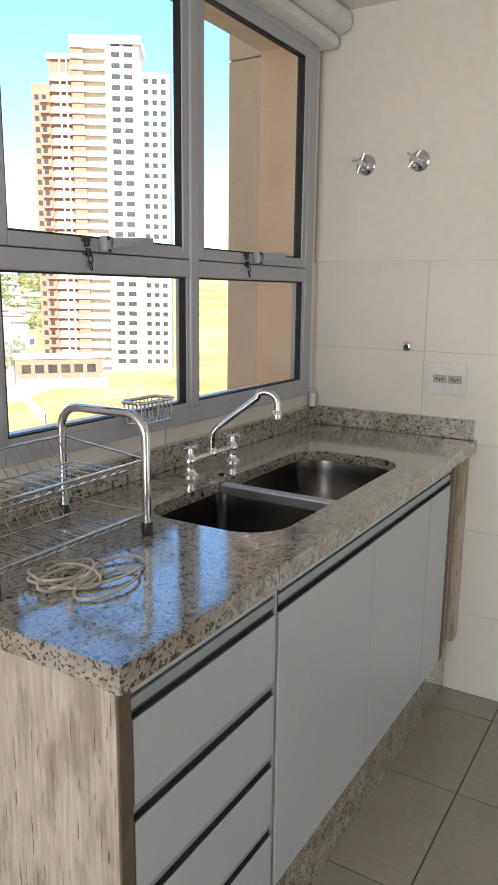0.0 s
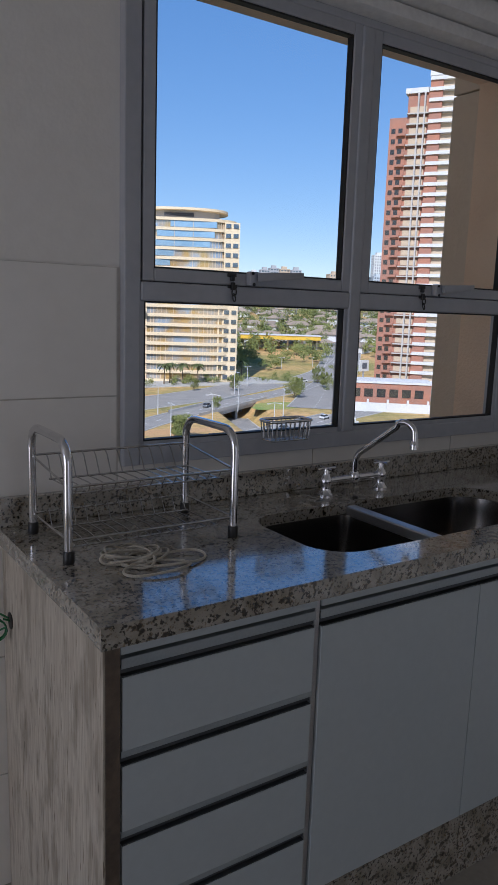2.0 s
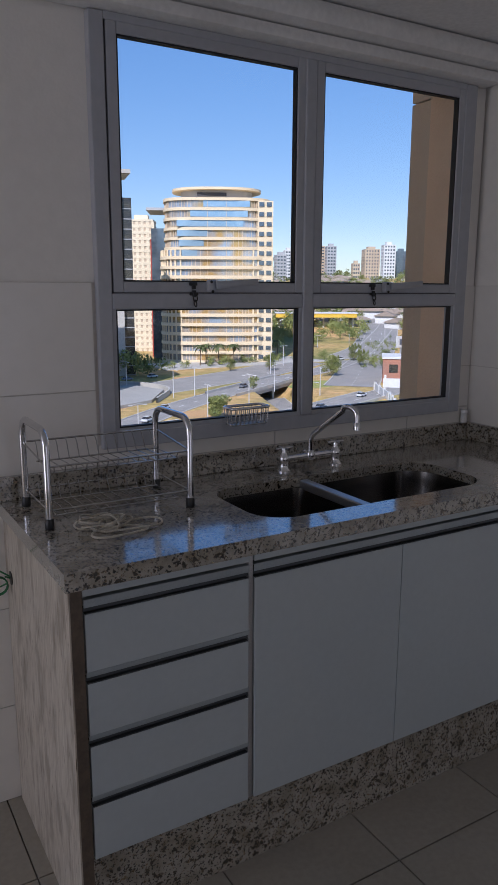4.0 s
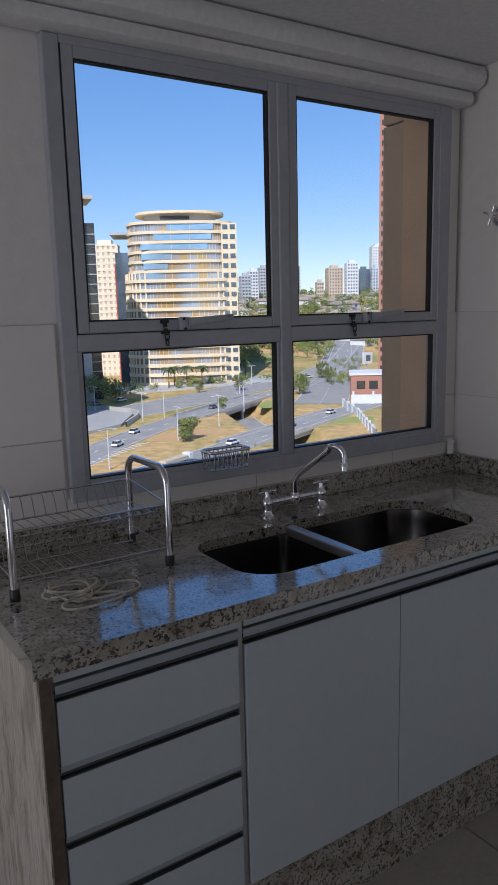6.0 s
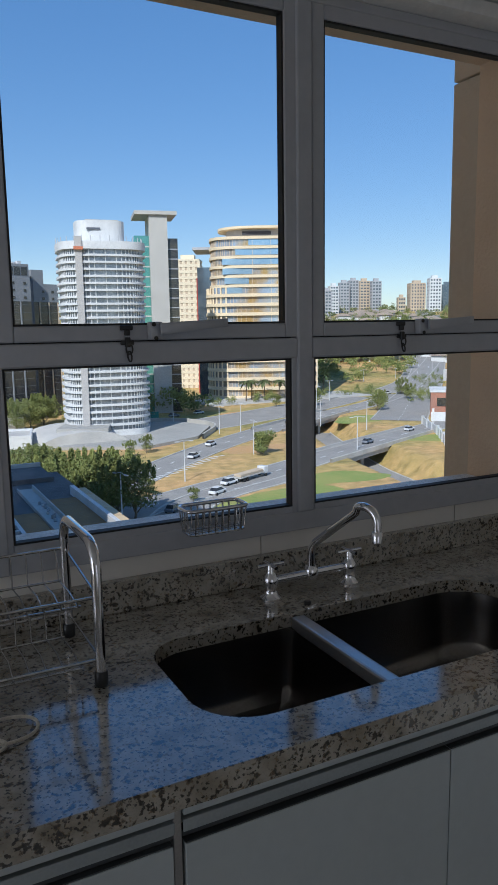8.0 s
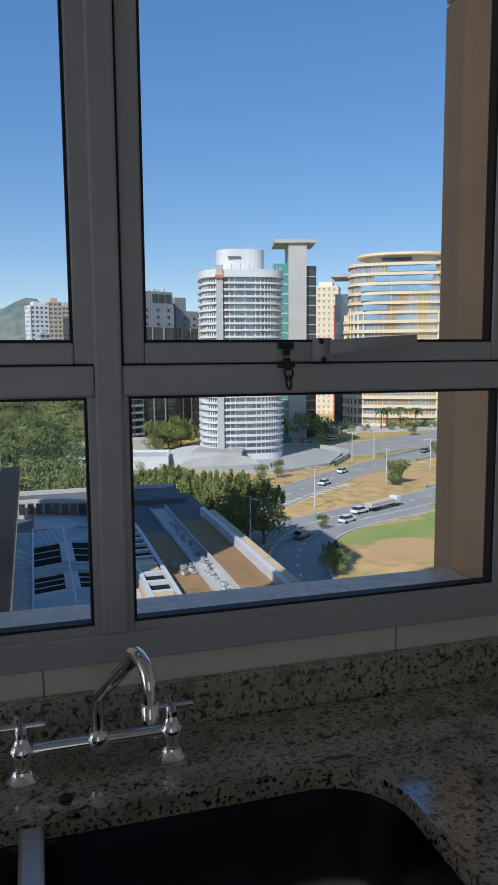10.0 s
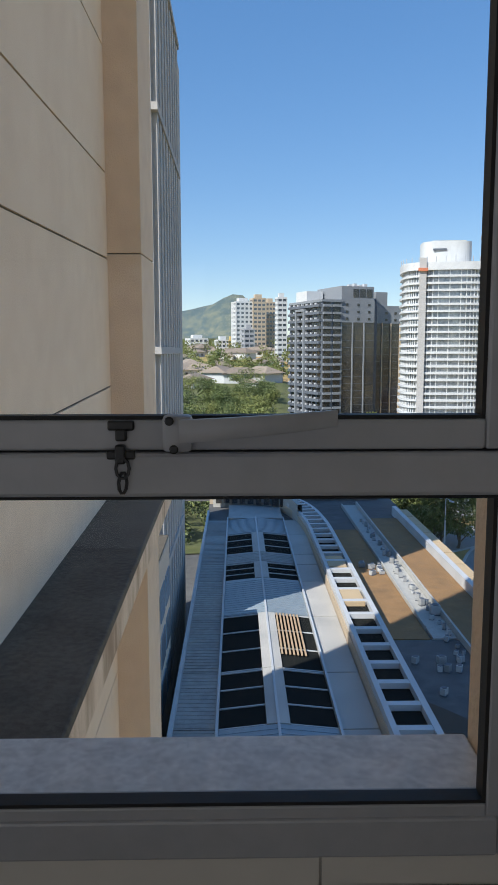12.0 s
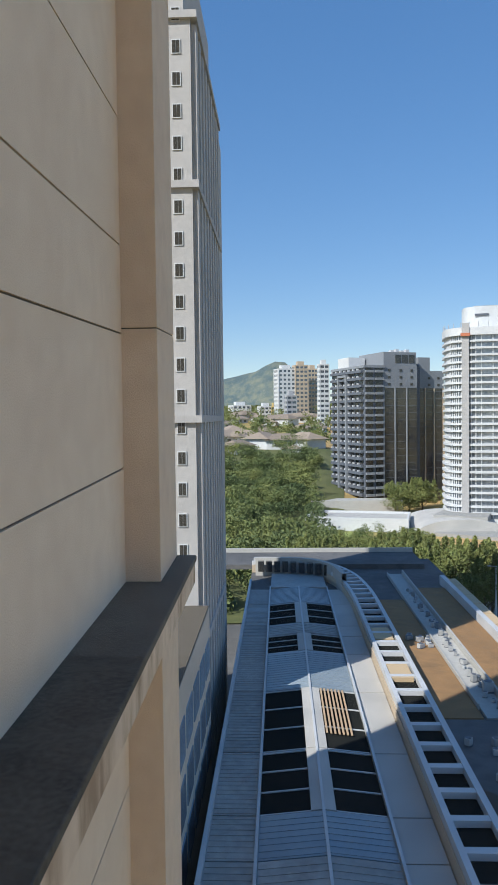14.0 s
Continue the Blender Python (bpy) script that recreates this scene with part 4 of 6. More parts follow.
def road(name, pts, width, label, h=0.04, lanes=True, kerb=True, mat=None, sunk=False):
    line = smooth_line(pts)
    for p in line:
        rise = ground_z(p.x, p.y, sunk) - ZG
        p.z = rise + (0.5 if rise > 0.3 else 0.0)
    bm = bmesh.new()
    ribbon(bm, line, -width / 2, width / 2, ZG, h)
    r = built(part(name, bm, mat or asphalt), label=label, category="road")
    if kerb:
        for s in (-1, 1):
            bm = bmesh.new()
            ribbon(bm, line, s * (width / 2), s * (width / 2 + 0.45), ZG, h + 0.14)
            part("kerb", bm, kerb_mat, r)
    if lanes:
        bm = bmesh.new()
        for i in range(0, len(line) - 1, 2):
            ribbon(bm, [line[i], line[i].lerp(line[i + 1], 0.6)], -0.12, 0.12, ZG, h + 0.02)
        part("lane_marks", bm, road_white, r)
    return r


road("road_upper", [(18, 128), (42, 146), (64, 168), (90, 191), (122, 214), (156, 235), (200, 262), (280, 330), (400, 450), (560, 640)], 10, "grey asphalt avenue past dry grass verges")
road("road_lower", [(10, 106), (44, 128), (82, 146), (108, 159), (157, 182), (230, 212), (330, 250)], 10, "grey asphalt highway with a bridge deck", h=0.055)
road("road_ramp", [(38, 40), (36, 80), (40, 105), (48, 121), (60, 131), (82, 140)], 9, "curving asphalt slip road", h=0.07)
road("road_under", [tuple(p)[:2] for p in UNDER], 8, "sunken asphalt road under both bridges", lanes=False, h=0.12, sunk=True)
road("road_avenue", [(150, 300), (240, 300), (330, 390), (480, 560), (640, 760)], 16, "wide asphalt avenue towards the horizon", h=0.085)
road("road_boulevard", [(163, 203), (180, 221), (215, 259), (264, 308), (342, 393), (396, 452), (520, 600)], 19, "wide pale asphalt boulevard climbing away", h=0.105)
road("road_plaza", [(60, 212), (84, 225), (106, 234), (134, 247), (165, 264), (200, 287)], 24, "shaded asphalt plaza before the office tower", lanes=False, h=0.025)
# chevron strips where the two carriageways part
for k in range(9):
    a = Vector((52 + 3.2 * k, 150 + 2.6 * k, ZG + 0.065))
    bm = bmesh.new()
    box(bm, -3.2, 3.2, -0.25, 0.25, -0.02, 0.0)
    o = built(part("road_mark", bm, road_white), label="white painted chevron stripe on asphalt", category="road mark")
    o.matrix_world = Matrix.Translation(a) @ pose(0, 0, 0, 0, 0, 15)
for k, (x, y, rx, ry, m) in enumerate(((66, 196, 10, 5, dirt), (93, 177, 13, 6, dirt), (100, 196, 10, 4, dirt), (160, 214, 16, 9, green_grass), (90, 132, 12, 6, green_grass), (70, 118, 16, 11, green_grass), (146, 166, 9, 6, green_grass), (40, 180, 18, 6, green_grass), (134, 250, 20, 10, dirt), (64, 109, 11, 7, dirt), (-6, 270, 36, 78, green_grass), (6, 168, 22, 36, green_grass), (214, 244, 13, 9, dirt), (236, 268, 12, 8, dirt))):
    bm = bmesh.new()
    rr = random.Random(k)
    lo, hi = [], []
    for i in range(28):
        a = i * math.tau / 28
        q = 1 + 0.18 * math.sin(3 * a + k) + 0.12 * rr.random()
        lo.append(bm.verts.new((x + rx * q * math.cos(a), y + ry * q * math.sin(a), ZG - 0.1)))
        hi.append(bm.verts.new((x + rx * 0.92 * q * math.cos(a), y + ry * 0.92 * q * math.sin(a), ZG + 0.006 + 0.002 * k)))
    for i in range(28):
        bm.faces.new((lo[i], lo[(i + 1) % 28], hi[(i + 1) % 28], hi[i]))
    bm.faces.new(hi)
    o = built(part("verge", bm, m), label="bare red earth verge" if m is dirt else "mown green grass verge", category="ground")
# the two bridges over the sunken road: parapets, deck edge, walls that hold the banks
for label, run, off in (("concrete road bridge with low cream parapets", [(96, 153), (125, 167), (157, 182)], 5.5), ("concrete road bridge with grey parapets", [(112, 206), (136, 222), (160, 238)], 5.5)):
    bridge = tagged(new("road_bridge"), label, "bridge")
    for s_ in (-1, 1):
        bm = bmesh.new()
        ribbon(bm, smooth_line(run), s_ * off, s_ * (off + 0.4), ZG, 0.95)
        part("parapet", bm, cream_roof, bridge)
        bm = bmesh.new()
        ribbon(bm, [p - Vector((0, 0, 1.25)) for p in smooth_line(run)], s_ * (off - 0.9), s_ * (off - 0.02), ZG, 1.2)
        part("deck_beam", bm, concrete, bridge)
    mid_ = smooth_line(run)[len(smooth_line(run)) // 2]
    for s_ in (-1, 1):
        bm = bmesh.new()
        box(bm, -0.4, 0.4, -5.4, 5.4, ZG - 5.2, ZG - 0.3)
        o = part("abutment", bm, concrete, bridge)
        o.matrix_local = Matrix.Translation((mid_.x + s_ * 6.6, mid_.y + s_ * 2.4, 0)) @ Matrix.Rotation(radians(-22), 4, "Z")


# ---- trees ----
def leaf_cloud(rr, lobes, n, size):
    """Small leaf sheets scattered over the lobes of a crown."""
    vs, fs = [], []
    for _ in range(n):
        c, r = rr.choice(lobes)
        d = Vector((rr.gauss(0, 1), rr.gauss(0, 1), rr.gauss(0, 1))).normalized()
        p = Vector(c) + Vector((d.x * r[0], d.y * r[1], d.z * r[2])) * rr.uniform(0.55, 1.14)
        nrm = (d + 0.8 * Vector((rr.gauss(0, 1), rr.gauss(0, 1), rr.gauss(0, 1)))).normalized()
        u = nrm.orthogonal().normalized()
        w = nrm.cross(u)
        a = rr.uniform(0, math.tau)
        u, w = u * math.cos(a) + w * math.sin(a), w * math.cos(a) - u * math.sin(a)
        s = size * rr.uniform(0.6, 1.3)
        i = len(vs)
        vs += [p - u * s, p - w * s * 0.55 + nrm * s * 0.2, p + u * s, p + w * s * 0.55 + nrm * s * 0.2]
        fs.append((i, i + 1, i + 2, i + 3))
    return vs, fs


def cloud_mesh(name, vs, fs, mat):
    me = bpy.data.meshes.new(name)
    me.from_pydata([tuple(v) for v in vs], [], fs)
    me.materials.append(mat)
    return me


def tree(kind, h, w, seed, mat, label, trunk_h=0.3, n=900, sprigs=0, leaf_size=0.045):
    rr = random.Random(seed)
    t = tagged(new(kind), label, "tree")
    bm = bmesh.new()
    sweep(bm, [(0, 0, 0), (0.02 * h, 0.01 * h, h * trunk_h), (0.0, 0.02 * h, h * 0.8)], [0.03 * h, 0.02 * h, 0.006 * h], 7)
    for k in range(5):
        a = k * 1.26 + rr.random()
        sweep(bm, [(0, 0, h * (trunk_h + 0.06 * k)), (w * 0.3 * math.cos(a), w * 0.3 * math.sin(a), h * (trunk_h + 0.25 + 0.06 * k))], [0.012 * h, 0.004 * h], 5)
    part("trunk", bm, bark, t)
    lobes = []
    for k in range(11):
        a, q = rr.uniform(0, math.tau), rr.uniform(0.0, 0.32) * w
        z = h * rr.uniform(trunk_h + 0.18, 0.86)
        s = rr.uniform(0.14, 0.24)
        lobes.append(((q * math.cos(a), q * math.sin(a), z), (s * w, s * w, s * h * 0.72)))
    for k in range(sprigs):
        a, q = rr.uniform(0, math.tau), rr.uniform(0.05, 0.42) * w
        lobes.append(((q * math.cos(a), q * math.sin(a), h * rr.uniform(0.74, 1.0) * (1 - 0.5 * (q / w) ** 2)), (0.03 * w, 0.03 * w, 0.085 * h)))
    crown = new("crown", cloud_mesh("crown", *leaf_cloud(rr, lobes, n, leaf_size * w + 0.05), mat))
    crown.parent = t
    return t


tree_a = tree("broadleaf_tree", 11, 12, 1, leaf_light, "broad green tree with a loose uneven crown", 0.08, 6500, 10, 0.0165)
tree_b = tree("broadleaf_tree", 10, 10.5, 2, leaf_light, "light green tree with upright feathery shoots", 0.06, 6000, 20, 0.0165)
tree_a.location, tree_b.location = (14, 142, ZG), (22, 139, ZG)
rt = random.Random(9)
for k in range(34):
    x = 4 + 34 * k / 33 + rt.uniform(-1.2, 1.2)
    y = 137 - 0.28 * x + rt.uniform(-6, 8)
    s = rt.uniform(0.8, 1.08) if x > 20 else rt.uniform(0.8, 1.0)
    c = copy_thing((tree_a, tree_b)[k % 2], pose(x, y, ZG, 0, 0, rt.uniform(0, 360)))
    c.scale = (s, s, s * rt.uniform(0.95, 1.25))
for x, y, s, q in ((47, 136, 0.4, 1), (44, 100, 0.45, 0), (46, 103, 0.4, 0), (53, 127, 0.3, 1), (150, 268, 0.55, 1), (166, 262, 0.7, 1), (128, 212, 0.45, 1), (176, 232, 0.8, 0), (184, 240, 0.6, 1), (70, 232, 1.1, 0), (78, 240, 1.2, 0), (86, 250, 1.0, 0), (64, 186, 0.5, 1), (58, 182, 0.45, 1), (96, 300, 1.3, 0), (110, 318, 1.2, 0), (124, 330, 1.0, 0), (215, 262, 0.7, 0), (226, 280, 0.8, 1), (46, 255, 1.0, 0), (52, 262, 1.1, 0), (40, 246, 1.1, 1)):
    c = copy_thing((tree_a, tree_b)[q], pose(x, y, ZG, 0, 0, x * 7))
    c.scale = (s, s, s)
bush = tree("round_bush", 6.2, 8.6, 5, leaf_light, "dense round green bush by the highway", 0.05, 4200, 0, 0.024)
bush.location = (90, 168, ZG)


def palm(seed):
    rr = random.Random(seed)
    t = tagged(new("palm_tree"), "tall palm with drooping green fronds", "tree", "palms before the office tower")
    bm = bmesh.new(); sweep(bm, [(0, 0, 0), (0.2, 0, 5), (0.1, 0, 9)], [0.35, 0.25, 0.2], 7); part("trunk", bm, bark, t)
    vs, fs = [], []
    for k in range(22):
        a = k * 2.4
        up = rr.uniform(-0.1, 0.9)
        prev = None
        for j in range(6):
            u = j / 5 * 3.8
            p = Vector((u * math.cos(a), u * math.sin(a), 9 + up * u - 0.22 * u * u))
            s = Vector((-math.sin(a), math.cos(a), 0)) * (0.5 * math.sin(0.35 + 2.6 * j / 5) + 0.04)
            i = len(vs)
            vs += [p - s, p + s]
            if j:
                fs.append((i - 2, i - 1, i + 1, i))
    f = new("fronds", cloud_mesh("fronds", vs, fs, leaf)); f.parent = t
    return t


palm_a = palm(3)
palm_a.location = (148, 292, ZG)
for x, y in ((153, 296), (158, 293), (164, 290), (178, 297), (184, 299), (190, 300), (196, 303)):
    copy_thing(palm_a, pose(x, y, ZG, 0, 0, x * 31))


def woods(name, label, places, seed, mat, leaves, size):
    rr = random.Random(seed)
    V, F = [], []
    for x, y, z, h, w in places:
        z = ground_z(x, y)
        lobes = [((x + rr.uniform(-0.24, 0.24) * w, y + rr.uniform(-0.24, 0.24) * w, z + h * rr.uniform(0.3, 0.82)), (w * rr.uniform(0.16, 0.28), w * rr.uniform(0.16, 0.28), h * 0.2)) for _ in range(8)]
        vs, fs = leaf_cloud(rr, lobes, leaves, size * w)
        o = len(V)
        V += vs
        F += [tuple(i + o for i in f) for f in fs]
    return tagged(new(name, cloud_mesh(name, V, F, mat)), label, "trees", kind="stuff")


undergrowth = material("undergrowth", (0.085, 0.10, 0.03), 0.95, second=(0.15, 0.15, 0.05), scale=0.05, fine=0.5, amount=0.6)
wv, wf = [], []
for i in range(31):
    for j in range(21):
        r, a = 118 + 9.6 * i, radians(-9 + 0.7 * j)
        x, y = 1.3 + r * math.sin(a), -0.5 + r * math.cos(a)
        wv.append((x, y, ground_z(x, y) + 0.25))
wf = [(21 * i + j, 21 * i + j + 1, 21 * i + j + 22, 21 * i + j + 21) for i in range(30) for j in range(20)]
built(new("woodland_floor", cloud_mesh("woodland_floor", wv, wf, undergrowth)), label="dark green undergrowth of the woodland", category="ground")
rf = random.Random(21)
pl, pl2 = [], []
for k in range(330):
    y = rf.uniform(124, 350) if k < 270 else rf.uniform(350, 480)
    x = rf.uniform(-0.13 * y - 4, 0.05 * y + 2)
    (pl if rf.random() < 0.6 else pl2).append((x, y, ZG, rf.uniform(5, 10), rf.uniform(7, 13)))
for _ in range(60):
    y = rf.uniform(148, 200)
    x = rf.uniform(0.02 * y, 0.2 * y)
    pl2.append((x, y, ZG, rf.uniform(3, 6), rf.uniform(5, 7)))
for x, y, h_, w_ in ((48, 262, 10, 12), (54, 268, 11, 13), (60, 258, 9, 10), (42, 254, 8, 9), (46, 250, 9, 9)):
    pl2.append((x, y, ZG, h_, w_))
woods("woodland", "dense dark green woodland of mixed trees", pl, 31, leaf, 460, 0.038)
woods("woodland", "lighter green woodland of mixed trees", pl2, 32, leaf_light, 430, 0.038)
far1 = []
for _ in range(1300):
    y = rf.uniform(480, 1500) if rf.random() < 0.75 else rf.uniform(400, 620)
    x = rf.uniform(-0.16 * y, 1.05 * y)
    far1.append((x, y, ZG, rf.uniform(7, 13), rf.uniform(8, 17)))
woods("distant_woods", "distant dark green tree canopy", far1, 33, leaf_light, 70, 0.075)
mid = []
for _ in range(330):
    y = rf.uniform(330, 660)
    x = rf.uniform(0.58 * y, 0.98 * y)
    if abs(x - 0.87 * y) < 16:
        continue
    mid.append((x, y, ZG, rf.uniform(6, 11), rf.uniform(7, 12)))
woods("suburb_trees", "scattered suburban green trees", mid, 34, leaf_light, 130, 0.06)

plz = []
for _ in range(70):
    plz.append((rf.uniform(76, 118), rf.uniform(262, 330), ZG, rf.uniform(7, 13), rf.uniform(8, 13)))
for _ in range(60):
    a_ = rf.uniform(0, 1)
    plz.append((128 + 90 * a_ + rf.uniform(-6, 6), 284 + 12 * a_ + rf.uniform(-4, 5), ZG, rf.uniform(2.5, 5.5), rf.uniform(3, 5.5)))
for _ in range(50):
    a_ = rf.uniform(0, 1)
    plz.append((205 + 80 * a_ + rf.uniform(-10, 10), 250 + 70 * a_ + rf.uniform(-10, 10), ZG, rf.uniform(2, 5), rf.uniform(3, 5)))
woods("street_planting", "mixed green street trees and shrubs", plz, 35, leaf_light, 90, 0.065)

# hill on the horizon
bm = bmesh.new()
G = 40
vs = [[bm.verts.new((-875 + 1500 * i / G, 2300 + 900 * j / G, ZG - 3 + 185 * math.exp(-((i / G - 0.585) / 0.085) ** 2 - ((j / G - 0.5) / 0.26) ** 2) + 175 * math.exp(-((i / G - 0.44) / 0.12) ** 2 - ((j / G - 0.6) / 0.3) ** 2) + 70 * math.exp(-((i / G - 0.72) / 0.12) ** 2 - ((j / G - 0.5) / 0.3) ** 2) + 14 * noise.noise((i * 0.35, j * 0.35, 0)))) for j in range(G + 1)] for i in range(G + 1)]
for i in range(G):
    for j in range(G):
        bm.faces.new((vs[i][j], vs[i + 1][j], vs[i + 1][j + 1], vs[i][j + 1]))
built(part("backdrop_hill", bm, hill_mat, smooth=60), label="distant green hill on the horizon", category="hill")


# ---- buildings ----
def bearing(az, dist):
    return 1.3 + dist * math.sin(radians(az)), -0.5 + dist * math.cos(radians(az))


def ring_mesh(name, w, d, t, h, mat):
    """A floor's outer band round a w by d core, standing out by t."""
    bm = bmesh.new()
    box(bm, -w / 2 - t, w / 2 + t, -d / 2 - t, d / 2 + t, 0, h)
    return mesh_of(name, bm, mat)


def place(name, me, parent, loc, label=""):
    o = new(name, me)
    o.parent, o.location = parent, loc
    return tagged(o, label)


def tower(name, label, x, y, turn, w, d, z0, z1, floors, core, band, cols=0, pier=None, band_h=0.4, out=0.25, pier_w=0.5, side_cols=0, roof=2.0, group="", cols_out=None):
    t = thing(name, label, "building", group, (x, y, 0))
    t.rotation_euler = (0, 0, radians(turn))
    slab("core", (-w / 2, w / 2, -d / 2, d / 2, z0, z1), core, t)
    fh = (z1 - z0) / floors
    me = ring_mesh("spandrel", w, d, out, fh * band_h, band)
    for k in range(floors):
        place("spandrel", me, t, (0, 0, z0 + k * fh))
    po = cols_out if cols_out is not None else out * 0.8
    if cols:
        bm = bmesh.new(); box(bm, -pier_w / 2, pier_w / 2, -po, 0.05, z0, z1); me = mesh_of("pier", bm, pier or band)
        for k in range(cols + 1):
            place("pier", me, t, (-w / 2 + w * k / cols, -d / 2, 0))
    if side_cols:
        bm = bmesh.new(); box(bm, -po, 0.05, -pier_w / 2, pier_w / 2, z0, z1); me = mesh_of("side_pier", bm, pier or band)
        for k in range(side_cols + 1):
            place("side_pier", me, t, (-w / 2, -d / 2 + d * k / side_cols, 0))
    slab("roof", (-w / 2 - out, w / 2 + out, -d / 2 - out, d / 2 + out, z1 + 0.01, z1 + roof * 0.5), band, t)
    slab("roof_room", (-w * 0.25, w * 0.28, -d * 0.2, d * 0.3, z1 + roof * 0.5 + 0.01, z1 + roof * 1.8), band, t)
    return t


def prism(bm, pts, z0, z1):
    a, b = [bm.verts.new((x, y, z0)) for x, y in pts], [bm.verts.new((x, y, z1)) for x, y in pts]
    n = len(pts)
    for i in range(n):
        bm.faces.new((a[i], a[(i + 1) % n], b[(i + 1) % n], b[i]))
    bm.faces.new(a[::-1]); bm.faces.new(b)


def oval(w, d, n=40, wave=0.0, ph=0.0, p=0.72):
    """A squarish oval outline."""
    out = []
    for k in range(n):
        a = k * math.tau / n
        c, s = math.cos(a), math.sin(a)
        q = 1 + wave * math.sin(4 * a + ph)
        out.append((w / 2 * q * math.copysign(abs(c) ** p, c), d / 2 * q * math.copysign(abs(s) ** p, s)))
    return out


pale_render = material("pale_render", (0.50, 0.475, 0.45), 0.85, second=(0.42, 0.40, 0.38), scale=0.25, fine=2.0)
# white residential tower with waving balconies
x, y = bearing(15.7, 238)
wt = thing("white_tower", "white residential tower with wavy balcony bands, under construction", "building", at=(x, y, 0))
wt.rotation_euler = (0, 0, radians(-8))
H0, H1, NF = ZG, 25.0, 28
white_tower_glass = material("pale_balcony_glass", (0.24, 0.27, 0.30), 0.15, 0.2, second=(0.52, 0.54, 0.56), scale=0.25, fine=1.2, amount=0.5)
bm = bmesh.new(); prism(bm, oval(24.0, 22, 56, p=0.58), H0, H1); part("glazed_core", bm, white_tower_glass, wt)
fh = (H1 - H0) / NF
for k in range(NF):
    bm = bmesh.new()
    prism(bm, oval(26.4, 24.4, 72, 0.012 + 0.012 * max(0, 1 - k / 18), k * 0.35, p=0.58), H0 + k * fh, H0 + k * fh + (0.62 if k else 2.0))
    part("balcony_band", bm, white_wall, wt)
bm = bmesh.new(); box(bm, -0.13, 0.13, -0.13, 0.13, H0, H1); me = mesh_of("mullion", bm, white_wall)
for i, (px, py) in enumerate(oval(25.0, 23.0, 64, p=0.58)):
    if py < 8:
        place("mullion", me, wt, (px, py, 0))
bm = bmesh.new(); prism(bm, oval(26.8, 24.8, 56, p=0.58), H1, H1 + 2.3); part("parapet", bm, white_wall, wt)
bm = bmesh.new(); prism(bm, oval(15, 13, 40, p=0.6), H1 + 2.32, H1 + 9.0); part("roof_drum", bm, white_wall, wt)
slab("drum_vent", (-4.5, -0.5, -6.8, -6.4, H1 + 6.2, H1 + 6.8), dark_wall, wt)
slab("drum_roof", (-4.5, 5.5, -4, 4, H1 + 9.02, H1 + 9.5), concrete, wt)
bm = bmesh.new(); box(bm, -0.09, 0.09, -0.09, 0.09, H1 + 2.32, H1 + 4.0); me = mesh_of("scaffold_post", bm, grey_wall)
for k in range(30):
    a = k * math.tau / 30
    place("scaffold_post", me, wt, (13.2 * math.cos(a), 12.2 * math.sin(a), 0))
slab("hoist", (-8.9, -6.9, -12.5, -11.9, H0 + 2, H1 + 3.5), pale_render, wt, "pale brown builders' hoist on the facade")
slab("hoist_cabin", (-9.3, -6.6, -13.2, -12.52, H1 - 0.4, H1 + 0.5), material("orange_hoist", (0.6, 0.2, 0.1), 0.7), wt)

forecourt_stone = material("worn_forecourt_concrete", (0.40, 0.385, 0.35), 0.9, second=(0.30, 0.29, 0.265), scale=0.08, fine=1.0, amount=0.6)
forecourt = thing("tower_forecourt", "pale concrete podium deck at the foot of the white tower", "building")
bm = bmesh.new(); prism(bm, [(44, 204), (52, 230), (74, 246), (94, 240), (99, 222), (86, 202), (66, 192)], ZG, ZG + 0.9); part("deck", bm, forecourt_stone, forecourt)
bm = bmesh.new(); prism(bm, [(46, 214), (53, 229), (66, 224), (60, 208)], ZG + 0.91, ZG + 4.6); part("raised_block", bm, forecourt_stone, forecourt)
bm = bmesh.new(); ribbon(bm, smooth_line([(52, 232), (75, 248), (95, 242), (100.5, 222), (87, 200.5)]), -0.25, 0.25, ZG, 1.7); part("curved_wall", bm, concrete, forecourt)

# slab tower with a flat cap and green glass
x, y = bearing(19.8, 300)
gt = thing("cap_tower", "grey concrete tower with green glass and a flat cap roof", "building", at=(x, y, 0))
gt.rotation_euler = (0, 0, radians(-14))
slab("concrete_core", (-2.5, 4.5, -8.5, 8, ZG, 44.5), concrete, gt)
slab("green_wing", (-8.2, -2.5, -6, 7, ZG, 37), green_glass, gt)
slab("dark_wing", (4.5, 8.6, -6.5, 7, ZG, 36), dark_glass, gt)
slab("cap", (-8.0, 8.2, -9.5, 9, 44.52, 45.9), concrete, gt)
bm = bmesh.new(); box(bm, -8.35, -2.51, -6.12, 7, 0, 0.5); me = mesh_of("floor_line", bm, concrete)
bm = bmesh.new(); box(bm, 4.51, 8.7, -6.62, 7, 0, 0.35); me2 = mesh_of("floor_line", bm, grey_wall)
for k in range(18):
    place("floor_line", me, gt, (0, 0, ZG + 3.8 * k)); place("floor_line", me2, gt, (0, 0, ZG + 3.75 * k))

